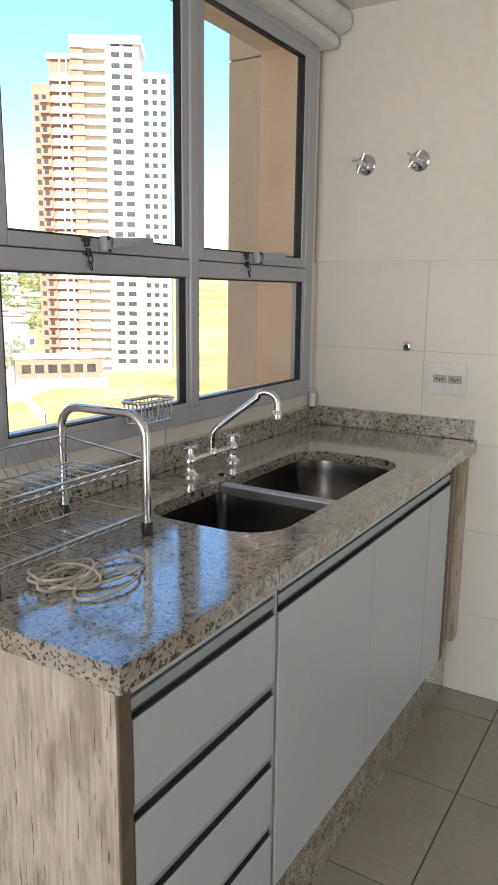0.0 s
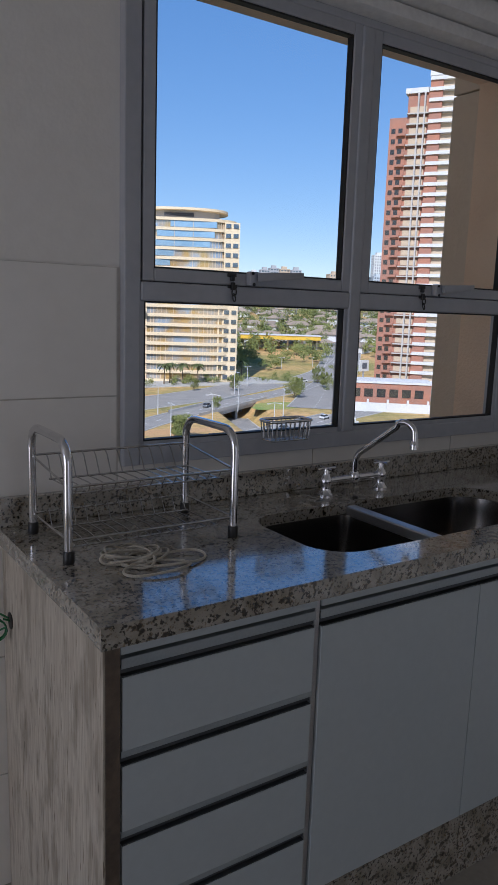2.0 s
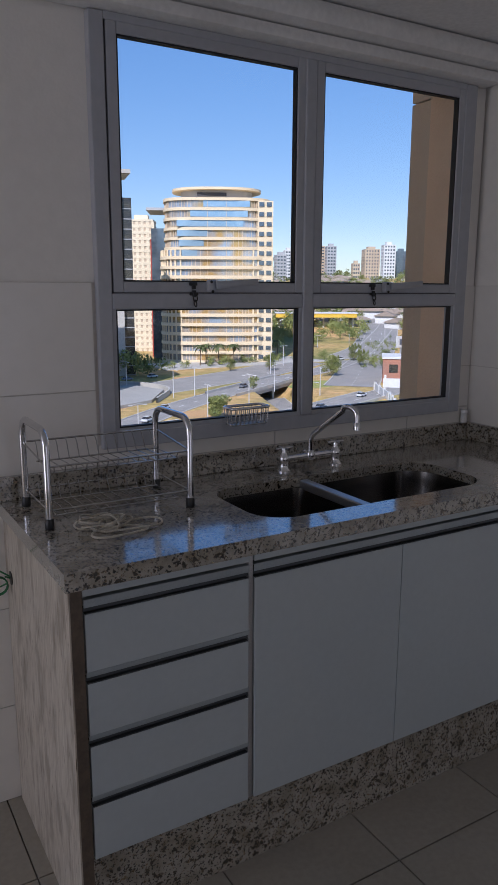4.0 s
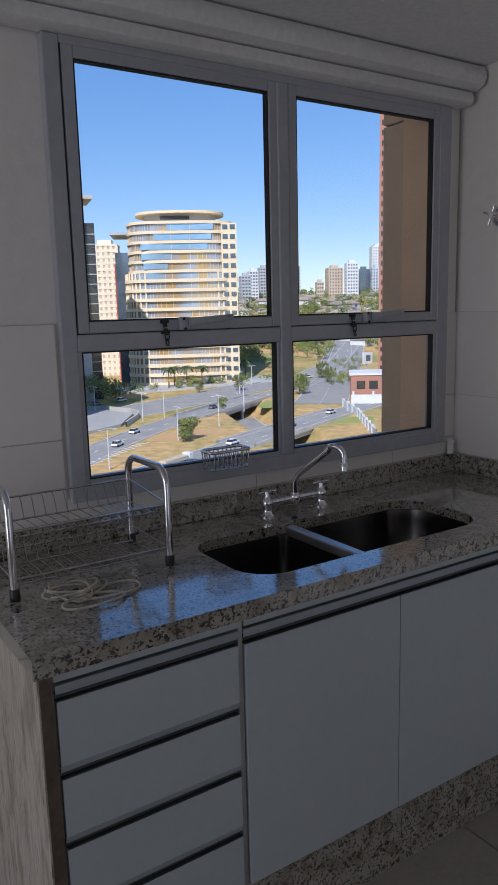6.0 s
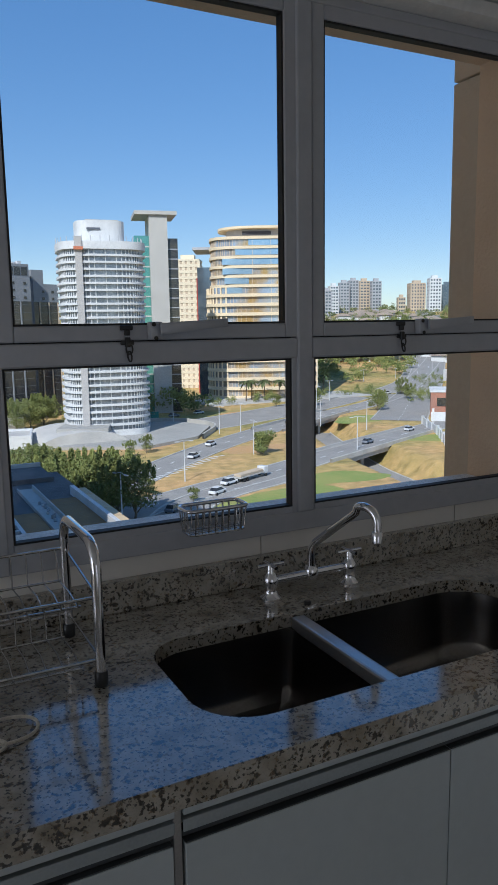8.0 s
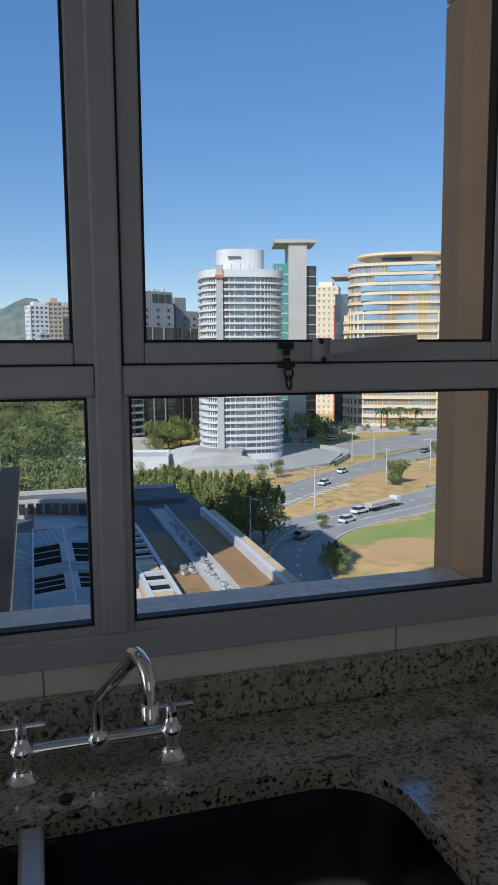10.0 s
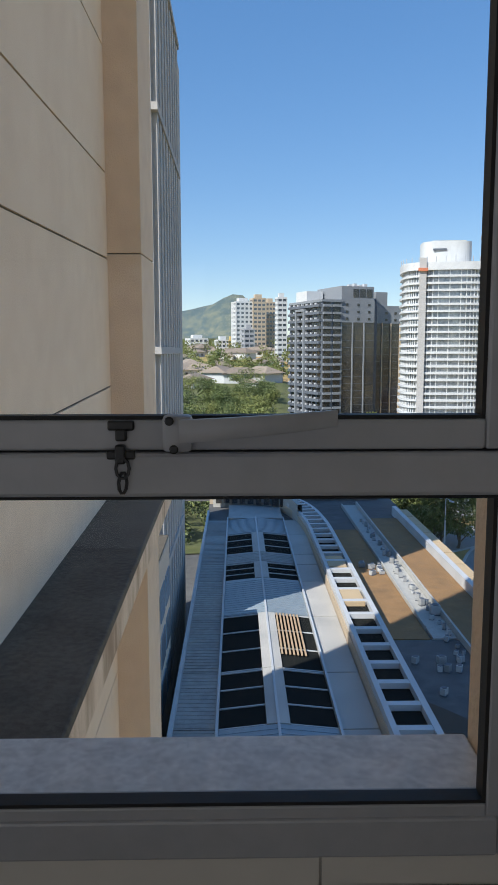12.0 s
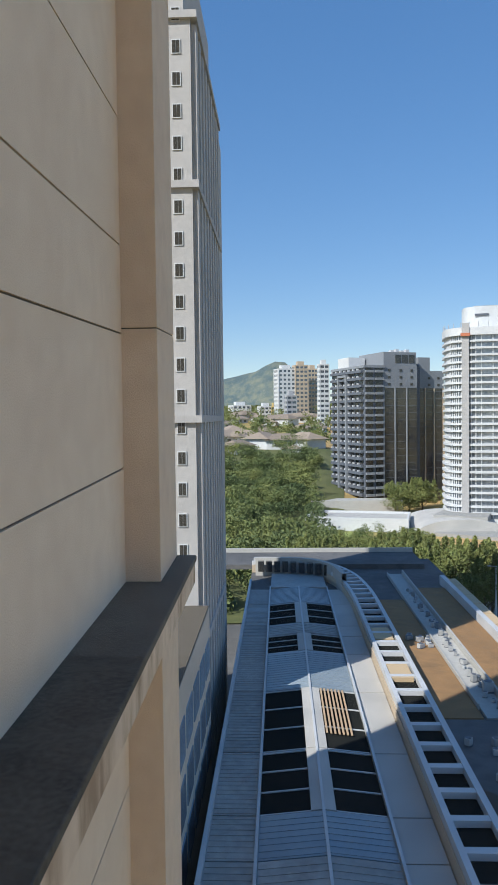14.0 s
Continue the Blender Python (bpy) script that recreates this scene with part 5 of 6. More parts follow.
cream_wall = material("cream_facade", (0.78, 0.68, 0.50), 0.7, second=(0.70, 0.60, 0.43), scale=0.1)
x, y = bearing(22.35, 400)
tower("apartment_tower", "cream apartment tower with rows of small windows", x, y, -30, 13.5, 14, ZG, 36, 22, tan_wall, cream_wall, 5, band_h=0.5, pier_w=1.5, side_cols=5, out=0.3)
x, y = bearing(24.0, 380)
built(slab("red_core", (x - 8.2, x - 2.5, y - 12, y - 2, ZG, 26), red_wall), "", "narrow red stair tower beside the offices", "building").pop("kind", None)

# curved office tower
x, y = bearing(28.0, 362)
ot = thing("office_tower", "curved beige office tower with gold glass bands and painted sky reflections", "building", at=(x, y, 0))
ot.rotation_euler = (0, 0, radians(-28))
NF = 17
fh = (41.0 - ZG) / NF
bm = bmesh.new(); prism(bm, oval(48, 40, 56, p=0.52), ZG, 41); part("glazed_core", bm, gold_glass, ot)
bm = bmesh.new(); prism(bm, oval(50, 42, 56, p=0.52), 0, fh * 0.30); me = mesh_of("spandrel", bm, beige_wall)
bm = bmesh.new(); prism(bm, oval(54, 43, 56, p=0.52), 0, fh * 0.34); me_low = mesh_of("spandrel", bm, beige_wall)
for k in range(NF + 1):
    place("spandrel", me_low if k < 12 else me, ot, (0, 0, ZG + k * fh))
bm = bmesh.new(); prism(bm, oval(52, 40.5, 56, p=0.52), ZG, ZG + 12 * fh); part("lower_glazing", bm, gold_glass, ot)
bm = bmesh.new(); box(bm, -0.35, 0.35, -0.35, 0.35, ZG, ZG + 12 * fh); me = mesh_of("pier", bm, beige_wall)
for px, py in oval(52.6, 41.3, 44, p=0.52):
    if py < 5 and abs(px) > 14:
        place("pier", me, ot, (px, py, 0))
bm = bmesh.new(); box(bm, -0.12, 0.12, -0.12, 0.12, ZG, 41); me = mesh_of("mullion", bm, tan_wall)
for px, py in oval(48.6, 40.7, 90, p=0.52):
    if py < 5:
        place("mullion", me, ot, (px, py, 0))
slab("stair_block", (18.5, 25.6, -19.0, 10, ZG, 41.2), beige_wall, ot)
bm = bmesh.new(); box(bm, 19.2, 21.5, -19.4, -18.9, 0, 1.9); box(bm, 22.6, 24.9, -19.4, -18.9, 0, 1.9); me = mesh_of("stair_windows", bm, facade_glass)
for k in range(NF):
    place("stair_windows", me, ot, (0, 0, ZG + k * fh + 1.9))
# blue slabs over the upper glazing paint the sky's reflection
sky_reflection = material("painted_sky_glass", (0.30, 0.47, 0.62), 0.1, 0.45, second=(0.42, 0.58, 0.70), scale=0.08, fine=0.4)
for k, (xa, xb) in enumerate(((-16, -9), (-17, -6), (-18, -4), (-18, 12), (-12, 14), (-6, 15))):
    slab("blue_glazing", (xa, xb, -20.45, -19.4, ZG + (11 + k) * fh + fh * 0.36, ZG + (12 + k) * fh - 0.05), sky_reflection, ot)
bm = bmesh.new(); prism(bm, oval(34, 26, 40, p=0.8), 41.2 + fh * 0.36, 46.3); part("penthouse", bm, grey_wall, ot)
bm = bmesh.new(); prism(bm, oval(42, 33, 48, p=0.8), 46.32, 47.4); part("cap_roof", bm, beige_wall, ot)
slab("side_wing", (-31, -24, -4, 16, ZG, 30), facade_glass, ot)
slab("wing_cap", (-33, -22, -6, 17, 38, 39.2), grey_wall, ot)
slab("roof_sign", (-9, 4.5, -13.6, -13.2, 43.6, 45.2), sign_blue, ot, "dark roof sign with illegible letters")
podium = built(slab("podium", (x - 44, x + 40, y - 36, y - 8, ZG - 0.5, ZG + 0.5), concrete), label="pale paved podium before the offices", category="pavement")

# dark glass and grey balcony tower in three volumes
x, y = bearing(7.7, 292)
dt = thing("grey_tower", "dark grey glass tower with balcony bays and a grey top", "building", at=(x, y, 0))
dt.rotation_euler = (0, 0, radians(22))
slate_wall = material("slate_facade", (0.15, 0.165, 0.19), 0.6, second=(0.11, 0.12, 0.14), scale=0.15, fine=1.0)
pale_top = material("pale_grey_facade", (0.27, 0.285, 0.30), 0.7, second=(0.22, 0.23, 0.245), scale=0.1)
FHG, NG = 2.7, 19
slab("balcony_core", (-13.5, -5.6, -13.5, 13.5, ZG, 19.4), slate_wall, dt)
slab("glass_core", (-5.58, 9.0, -13.2, 13.5, ZG, 12.0), dark_glass, dt)
slab("pale_storeys", (-5.58, 9.0, -13.3, 13.5, 12.02, 20.6), pale_top, dt)
slab("slot", (9.02, 12.6, -9.5, 13.5, ZG, 20.0), material("slot_glass", (0.07, 0.09, 0.13), 0.25, 0.1, scale=0.2), dt)
slab("rear_block", (12.62, 24, -8.5, 12, ZG, 12.0), dark_glass, dt)
slab("rear_top", (12.6, 24.1, -8.6, 12.1, 12.02, 18.8), pale_top, dt)
slab("rear_screen", (12.9, 18, -8.2, 6, 18.82, 24.0), pale_top, dt)
slab("roof_edge", (-13.9, -5.0, -13.9, 13.9, 19.42, 20.3), pale_top, dt)
slab("roof_screen", (-5.2, 8.8, -13.0, 6, 20.62, 25.4), pale_top, dt)
slab("rear_roof_room", (-13, -6, 0, 9, 20.32, 24.2), white_wall, dt)
for k in range(3):
    slab("screen_window", (-0.2 + 2.9 * k, 2.2 + 2.9 * k, -13.15, -12.9, 21.4, 24.4), dark_glass, dt)
for k in range(4):
    slab("roof_plant", (-1 + 2.2 * k, 0.4 + 2.2 * k, -11, -9.4, 25.42, 26.2 + 0.4 * (k % 2)), white_metal, dt)
# dark windows and rails of the balcony bays, floor by floor
bm = bmesh.new(); box(bm, -14.7, -13.52, -12.9, 12.9, 0, 0.95); me_rail = mesh_of("balcony", bm, slate_wall)
bm = bmesh.new()
for i in range(7):
    box(bm, -13.62, -13.4, -12.2 + 3.6 * i, -9.9 + 3.6 * i, 0, 1.35)
me_win = mesh_of("window_row", bm, dark_glass)
bm = bmesh.new()
for i in range(7):
    box(bm, -14.4, -13.7, -9.7 + 3.6 * i, -8.9 + 3.6 * i, 0, 0.6)
me_unit = mesh_of("cooling_units", bm, white_metal)
bm = bmesh.new(); box(bm, -13.3, -9.9, -14.5, -13.52, 0, 0.85); box(bm, -9.1, -5.8, -14.3, -13.52, 0, 0.85); me_front = mesh_of("balcony", bm, pale_top)
bm = bmesh.new(); box(bm, -13.1, -10.1, -13.6, -13.4, 0, 1.6); box(bm, -8.9, -6.0, -13.6, -13.4, 0, 1.6); me_door = mesh_of("window_row", bm, dark_glass)
bm = bmesh.new(); box(bm, -5.56, 9.0, -13.26, -13.1, 0, 0.12); box(bm, 12.64, 24.05, -8.56, -8.4, 0, 0.12); me_line = mesh_of("floor_line", bm, slate_wall)
for k in range(NG):
    z = ZG + 1.0 + k * FHG
    place("balcony", me_rail, dt, (0, 0, z)); place("window_row", me_win, dt, (0, 0, z + 1.05)); place("cooling_units", me_unit, dt, (0, 0, z + 1.0))
    place("balcony", me_front, dt, (0, 0, z)); place("window_row", me_door, dt, (0, 0, z + 0.95))
    if z < 10:
        place("floor_line", me_line, dt, (0, 0, z + 1.2))
bm = bmesh.new(); box(bm, -15.2, -13.5, -0.45, 0.45, ZG, 16.4); me = mesh_of("portal_leg", bm, pale_top)
for yy in (-1.2, 5.4):
    place("portal_leg", me, dt, (0, yy, 0))
slab("portal_head", (-15.2, -13.5, -1.7, 5.9, 16.42, 17.3), pale_top, dt)
bm = bmesh.new(); box(bm, -0.22, 0.22, -13.6, -13.1, ZG, 12); me = mesh_of("glass_pier", bm, pale_top)
for xx in (-5.4, -0.6, 4.4):
    place("glass_pier", me, dt, (xx, 0, 0))
bm = bmesh.new(); box(bm, -0.25, 0.25, -8.9, -8.4, ZG, 12); me = mesh_of("glass_pier", bm, tan_wall)
for xx in (15.5, 19.5, 23.8):
    place("glass_pier", me, dt, (xx, 0, 0))
bm = bmesh.new(); box(bm, -0.5, 0.5, -13.45, -13.2, 0, 0.9); me = mesh_of("top_window", bm, dark_glass)
for k in range(3):
    for xx in (-3.0, 1.9, 6.6):
        place("top_window", me, dt, (xx, 0, 12.9 + 2.6 * k))
bm = bmesh.new(); box(bm, -0.5, 0.5, -8.75, -8.5, 0, 0.9); me = mesh_of("top_window", bm, dark_glass)
for k in range(2):
    for xx in (17.4, 21.6):
        place("top_window", me, dt, (xx, 0, 12.9 + 2.6 * k))

# white and brick high-rise
x, y = bearing(48.0, 325)
ht = thing("brick_tower", "tall brick and white apartment tower with balcony rows", "building", at=(x, y, 0))
ht.rotation_euler = (0, 0, radians(-56))
slab("brick_wing", (-27.5, -20.5, -6, 14, ZG, 82), brick_wall, ht)
slab("balcony_core", (-20.5, -11.5, -5.5, 14, ZG, 91), brick_wall, ht)
slab("white_core", (-11.5, 15, -6, 15, ZG, 97), white_wall, ht)
# grey instead of white: the shade on this side is put into its colour
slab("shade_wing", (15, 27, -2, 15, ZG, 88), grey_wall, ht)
slab("crown", (-12, 16, -7, 15.5, 97.02, 100), white_wall, ht)
slab("crown", (-21.5, -12.2, -6.5, 14.5, 91.02, 93), white_wall, ht)
FH = 4.05
bm = bmesh.new(); box(bm, -11.6, 2, -8.0, -6.02, 0, 1.35); me_a = mesh_of("balcony", bm, white_wall)
bm = bmesh.new(); box(bm, -20.4, -11.7, -7.0, -5.52, 0, 0.5); me_b = mesh_of("balcony", bm, pale_render)
bm = bmesh.new(); box(bm, -11.0, 1.4, -6.15, -5.9, 0, 2.4); me_c = mesh_of("balcony_opening", bm, tan_wall)
bm = bmesh.new(); box(bm, 4.2, 7.6, -6.12, -5.9, 0, 1.9); me_d = mesh_of("window", bm, dark_glass)
bm = bmesh.new(); box(bm, -26.6, -24.9, -6.12, -5.9, 0, 1.9); me_e = mesh_of("window", bm, dark_glass)
bm = bmesh.new(); box(bm, -24.2, -20.7, -7.2, -5.9, 0, 0.9); me_f = mesh_of("balcony", bm, brick_wall)
bm = bmesh.new(); box(bm, -19.5, -12.6, -5.7, -5.4, 0, 2.3); me_g = mesh_of("balcony_opening", bm, tan_wall)
for k in range(32):
    z = ZG + 1.5 + k * FH
    place("balcony", me_a, ht, (0, 0, z)); place("balcony_opening", me_c, ht, (0, 0, z + 1.45)); place("window", me_d, ht, (0, 0, z + 1.3)); place("window", me_d, ht, (5, 0, z + 1.3))
    if z < 86:
        place("balcony", me_b, ht, (0, 0, z)); place("balcony_opening", me_g, ht, (0, 0, z + 0.8))
    if z < 78:
        place("window", me_e, ht, (0, 0, z + 1.1)); place("balcony", me_f, ht, (0, 0, z))
        place("window", me_e, ht, (2.9, 0, z + 1.1))
bm = bmesh.new(); box(bm, -0.3, 0.3, -7.2, -5.4, ZG, 91); me = mesh_of("post", bm, pale_render)
slab("brick_pier", (-11.55, -6.6, -7.4, -6.01, ZG, 95), brick_wall, ht, "brick pier between the balconies")
for px in (-16.0, -13.4):
    place("post", me, ht, (px, 0, 0))
bm = bmesh.new(); box(bm, -1.0, 1.0, -2.15, -1.9, 0, 1.8); me = mesh_of("window", bm, dark_glass)
for k in range(29):
    for px in (17.5, 21, 24.5):
        place("window", me, ht, (px, 0, ZG + 2.5 + k * FH))
x, y = bearing(42.8, 272)
pb = thing("brick_podium", "low red brick building with white trim and windows", "building", at=(x, y, 0))
pb.rotation_euler = (0, 0, radians(-40))
slab("wall", (-9, 22, 0, 16, ZG, ZG + 9), brick_wall, pb)
slab("cornice", (-9.4, 22.4, -0.4, 16.4, ZG + 9.02, ZG + 9.8), white_wall, pb)
for k in range(6):
    slab("window", (-6.8 + 4.6 * k, -3.6 + 4.6 * k, -0.15, 0.1, ZG + 4, ZG + 7), dark_glass, pb)
slab("forecourt_wall", (-9, 22, -12, -11.6, ZG, ZG + 3.2), white_wall, pb)
for k in range(5):
    slab("gate_post", (-8.6 + 7 * k, -7.9 + 7 * k, -12.4, -11.2, ZG, ZG + 4.4), white_wall, pb)

# white fence down the grass slope beside the brick building
fence = tagged(new("white_fence"), "white masonry fence with tall posts beside dry grass", "fence")
fl = [Vector((164, 191, ZG)), Vector((151.7, 169.6, ZG)), Vector((140, 153, ZG)), Vector((129, 137, ZG))]
bm = bmesh.new(); box(bm, -0.4, 0.4, -0.3, 0.3, 0, 2.9); me_post = mesh_of("post", bm, white_wall)
for a_, b_ in zip(fl, fl[1:]):
    for k in range(3):
        p_, q_ = a_.lerp(b_, k / 3), a_.lerp(b_, (k + 1) / 3)
        place("post", me_post, fence, p_)
        bm = bmesh.new(); ribbon(bm, [p_.lerp(q_, 0.06), p_.lerp(q_, 0.94)], -0.15, 0.15, 0, 2.5); part("fence_panel", bm, white_wall, fence)

# far towers along the horizon
pale_far = material("pale_blue_grey_facade", (0.52, 0.56, 0.60), 0.6, scale=0.1)
yellow_render = material("ochre_facade", (0.62, 0.46, 0.16), 0.8, scale=0.1)
rk = random.Random(5)
for az, dist, w, top, m, c in ((0.45, 640, 15, 42, white_wall, 4), (1.65, 640, 11, 45, tan_wall, 3), (2.55, 660, 9, 43, tan_wall, 3), (3.45, 560, 7, 40, white_wall, 2), (0.9, 600, 8, 18, grey_wall, 2),
                               (-3.1, 700, 17, 12, white_wall, 4), (-1.1, 720, 12, 11, white_wall, 3), (-0.4, 720, 7, 11, yellow_render, 2),
                               (32.9, 860, 11, 40, grey_wall, 3), (33.5, 900, 10, 47, white_wall, 3), (34.3, 940, 11, 53, grey_wall, 3), (35.0, 950, 11, 56, grey_wall, 3), (35.8, 950, 12, 55, tan_wall, 3), (36.7, 940, 11, 54, grey_wall, 3),
                               (38.6, 900, 8, 32, tan_wall, 3), (39.7, 920, 17, 49, tan_wall, 5), (41.0, 900, 13, 53, white_wall, 4), (41.9, 930, 12, 47, facade_glass, 4), (42.9, 930, 13, 48, pale_far, 4), (42.9, 1000, 15, 79, white_wall, 5), (43.9, 900, 12, 44, white_wall, 4)):
    x, y = bearing(az, dist)
    tower("distant_tower", "pale distant apartment tower on the skyline", x, y, -az + 18, w, w * 0.9, ground_z(x, y) - 2, top, max(3, int((top - ground_z(x, y)) / 3.4)), facade_glass, m, c, band_h=0.5, out=0.3, pier_w=w * 0.1, side_cols=c, roof=2.5, group="distant towers")

# houses between the trees
house_proto = tagged(new("house"), "small pale house with a hipped clay tile roof", "house", "suburban houses")
slab("wall", (-6, 6, -4.5, 4.5, 0, 4), white_wall, house_proto)
bm = bmesh.new()
q = [bm.verts.new(p) for p in ((-7, -5.5, 4.01), (7, -5.5, 4.01), (7, 5.5, 4.01), (-7, 5.5, 4.01), (-3, 0, 6.6), (3, 0, 6.6))]
for f in ((0, 1, 5, 4), (1, 2, 5), (2, 3, 4, 5), (3, 0, 4), (3, 2, 1, 0)):
    bm.faces.new([q[i] for i in f])
part("roof", bm, roof_tile, house_proto)
slab("window", (-3, -1, -4.6, -4.4, 1.4, 2.9), dark_glass, house_proto)
slab("window", (2, 4, -4.6, -4.4, 1.4, 2.9), dark_glass, house_proto)
hx_, hy_ = bearing(-1.2, 470)
house_proto.location = (hx_, hy_, ground_z(hx_, hy_) - 0.4)
for k in range(120):
    if k < 34:
        az, dist = rk.uniform(-4.4, 3.2), rk.uniform(370, 640)
    else:
        az, dist = rk.uniform(32.5, 43), rk.uniform(500, 880)
    x, y = bearing(az, dist)
    c = copy_thing(house_proto, pose(x, y, ground_z(x, y) - 0.6, 0, 0, rk.uniform(0, 180)))
    s = rk.uniform(0.8, 1.6)
    c.scale = (s, s, s * 0.9)

# low white-roofed hall, dome and wall behind the trees
x, y = bearing(5.6, 222)
hall = thing("low_hall", "low white building with a pale flat roof", "building", at=(x, y, 0))
hall.rotation_euler = (0, 0, radians(-12))
slab("wall", (-13, 17, -7, 9, ZG, ZG + 3.2), white_wall, hall)
slab("roof", (-12.4, 16.4, -6.4, 8.4, ZG + 3.22, ZG + 3.35), cream_roof, hall)
for d_ in ((-13, 17, -7, -6.5), (-13, 17, 8.5, 9), (-13, -12.5, -6.5, 8.5), (16.5, 17, -6.5, 8.5)):
    slab("parapet", (*d_, ZG + 3.22, ZG + 4.0), white_wall, hall)
x, y = bearing(13.2, 225)
dome = thing("vaulted_hall", "low pale vaulted hall roof", "building", at=(x, y, ZG))
bm = bmesh.new()
prism_pts = [(13 * math.cos(math.pi * k / 16), 4.2 * math.sin(math.pi * k / 16)) for k in range(17)]
a = [bm.verts.new((px, -12, pz)) for px, pz in prism_pts]; b = [bm.verts.new((px, 14, pz)) for px, pz in prism_pts]
for k in range(16):
    bm.faces.new((a[k], a[k + 1], b[k + 1], b[k]))
bm.faces.new(a); bm.faces.new(b[::-1])
part("vault", bm, cream_roof, dome, smooth=30)
x, y = bearing(6.0, 258)
slab_p = thing("parking_deck", "curved concrete parking deck at a tower's foot", "building", at=(x, y, 0))
slab("deck", (-16, 14, -9, 8, ZG, ZG + 4), concrete, slab_p)
slab("deck_wall", (-16.4, 14.4, -9.6, -9.02, ZG, ZG + 5.2), concrete, slab_p)
x, y = bearing(35.3, 500)
canopy = thing("fuel_canopy", "long yellow and white fuel station canopy", "building", at=(x, y, ground_z(x, y)))
canopy.rotation_euler = (0, 0, radians(-30))
slab("fascia", (-24, 30, -7, 7, 7, 9.6), yellow_paint, canopy)
slab("roof", (-24.5, 30.5, -7.5, 7.5, 9.62, 10.3), white_wall, canopy)
for k in range(6):
    slab("post", (-22 + 10 * k, -21 + 10 * k, -0.5, 0.5, 0, 6.99), white_wall, canopy)
x, y = 84, 250
hoard = tagged(slab("hoarding", (x - 2, x + 7, y, y + 0.3, ZG, ZG + 3.5), teal_court), "teal site hoarding along the plaza", "fence")
bb_x, bb_y = bearing(42.2, 330)
board = thing("pole_sign", "white square sign on a pole, illegible", "sign", at=(bb_x, bb_y, ZG))
slab("pole", (-0.3, 0.3, -0.3, 0.3, 0, 9), grey_wall, board)
slab("panel", (-2.6, 2.6, -0.5, 0.5, 9.01, 14), white_wall, board)
slab("mark", (-1.3, 1.3, -0.6, -0.52, 10.2, 12.8), dark_wall, board)


# ---- street lamps and vehicles ----
def street_lamp(h):
    t = tagged(new("street_lamp"), "tall grey street lamp with a double arm", "street lamp", "street lamps")
    bm = bmesh.new(); sweep(bm, [(0, 0, 0), (0, 0, h)], [0.16, 0.09], 8); part("pole", bm, white_metal, t)
    bm = bmesh.new(); sweep(bm, [(-1.4, 0, h), (0, 0, h + 0.25), (1.4, 0, h)], 0.07, 6); part("arm", bm, white_metal, t)
    for s in (-1, 1):
        slab("lantern", (s * 1.7 - 0.45, s * 1.7 + 0.45, -0.18, 0.18, h - 0.12, h + 0.06), white_metal, t)
    return t


lamp = street_lamp(9.0)
lamp.location = (59, 146, ZG)
for x, y in ((88, 169), (109, 183), (104, 209), (96, 208), (80, 228), (92, 238), (132, 205), (140, 190), (160, 252), (182, 276), (240, 330), (262, 330), (290, 370), (330, 420), (36, 118), (115, 160)):
    copy_thing(lamp, pose(x, y, ZG, 0, 0, x * 3))


def car(mat, label):
    t = tagged(new("car"), label, "car", "cars on the roads")
    bm = bmesh.new(); box(bm, -2.1, 2.1, -0.85, 0.85, 0.35, 0.95, 0.15); part("body", bm, mat, t)
    bm = bmesh.new()
    q = [bm.verts.new(p) for p in ((-1.7, -0.8, 0.96), (1.2, -0.8, 0.96), (1.2, 0.8, 0.96), (-1.7, 0.8, 0.96), (-1.2, -0.65, 1.5), (0.5, -0.65, 1.5), (0.5, 0.65, 1.5), (-1.2, 0.65, 1.5))]
    for f in ((3, 2, 1, 0), (4, 5, 6, 7), (0, 1, 5, 4), (1, 2, 6, 5), (2, 3, 7, 6), (3, 0, 4, 7)):
        bm.faces.new([q[i] for i in f])
    part("cabin", bm, dark_glass, t)
    slab("roof", (-1.2, 0.5, -0.64, 0.64, 1.505, 1.54), mat, t)
    for sx_ in (-1.3, 1.3):
        for sy_ in (-0.8, 0.8):
            bm = bmesh.new(); lathe(bm, [(0.33, -0.1), (0.33, 0.1)], (sx_, sy_, 0.33), 12, "y"); part("wheel", bm, tyre, t)
    return t


c1, c2 = car(car_white, "small white car on the asphalt"), car(car_grey, "dark grey car on the asphalt")
c1.matrix_world, c2.matrix_world = pose(96, 154.5, ZG + 0.05, 0, 0, 26), pose(124, 167.5, ZG + 0.05, 0, 0, 24)
for k, (x, y, a) in enumerate(((47, 122, 40), (84, 188, 40), (60, 131, 30), (66, 138, 25), (50, 152, 40), (128, 219, 35), (150, 181, 24), (72, 172, 40), (205, 270, 45), (262, 318, 45), (278, 330, 45), (300, 345, 45), (310, 380, 45), (250, 300, 10), (236, 292, 20), (100, 258, 10), (112, 262, 15), (222, 286, 5), (320, 396, 45), (352, 430, 45))):
    copy_thing((c1, c2)[(k * 3 + 1) % 5 % 2], pose(x, y, ZG + 0.05, 0, 0, a))
truck = tagged(new("truck"), "white flatbed truck with a pale load on the highway", "truck")
slab("cargo_bed", (-6.5, 2.2, -1.15, 1.15, 0.95, 1.25), concrete, truck, bevel=0.03)
slab("cargo", (-6.3, 1.9, -1.0, 1.0, 1.26, 1.85), tan_wall, truck, "pale load on the flatbed", bevel=0.1)
slab("cab", (2.25, 3.9, -1.05, 1.05, 0.6, 2.3), car_white, truck, bevel=0.15)
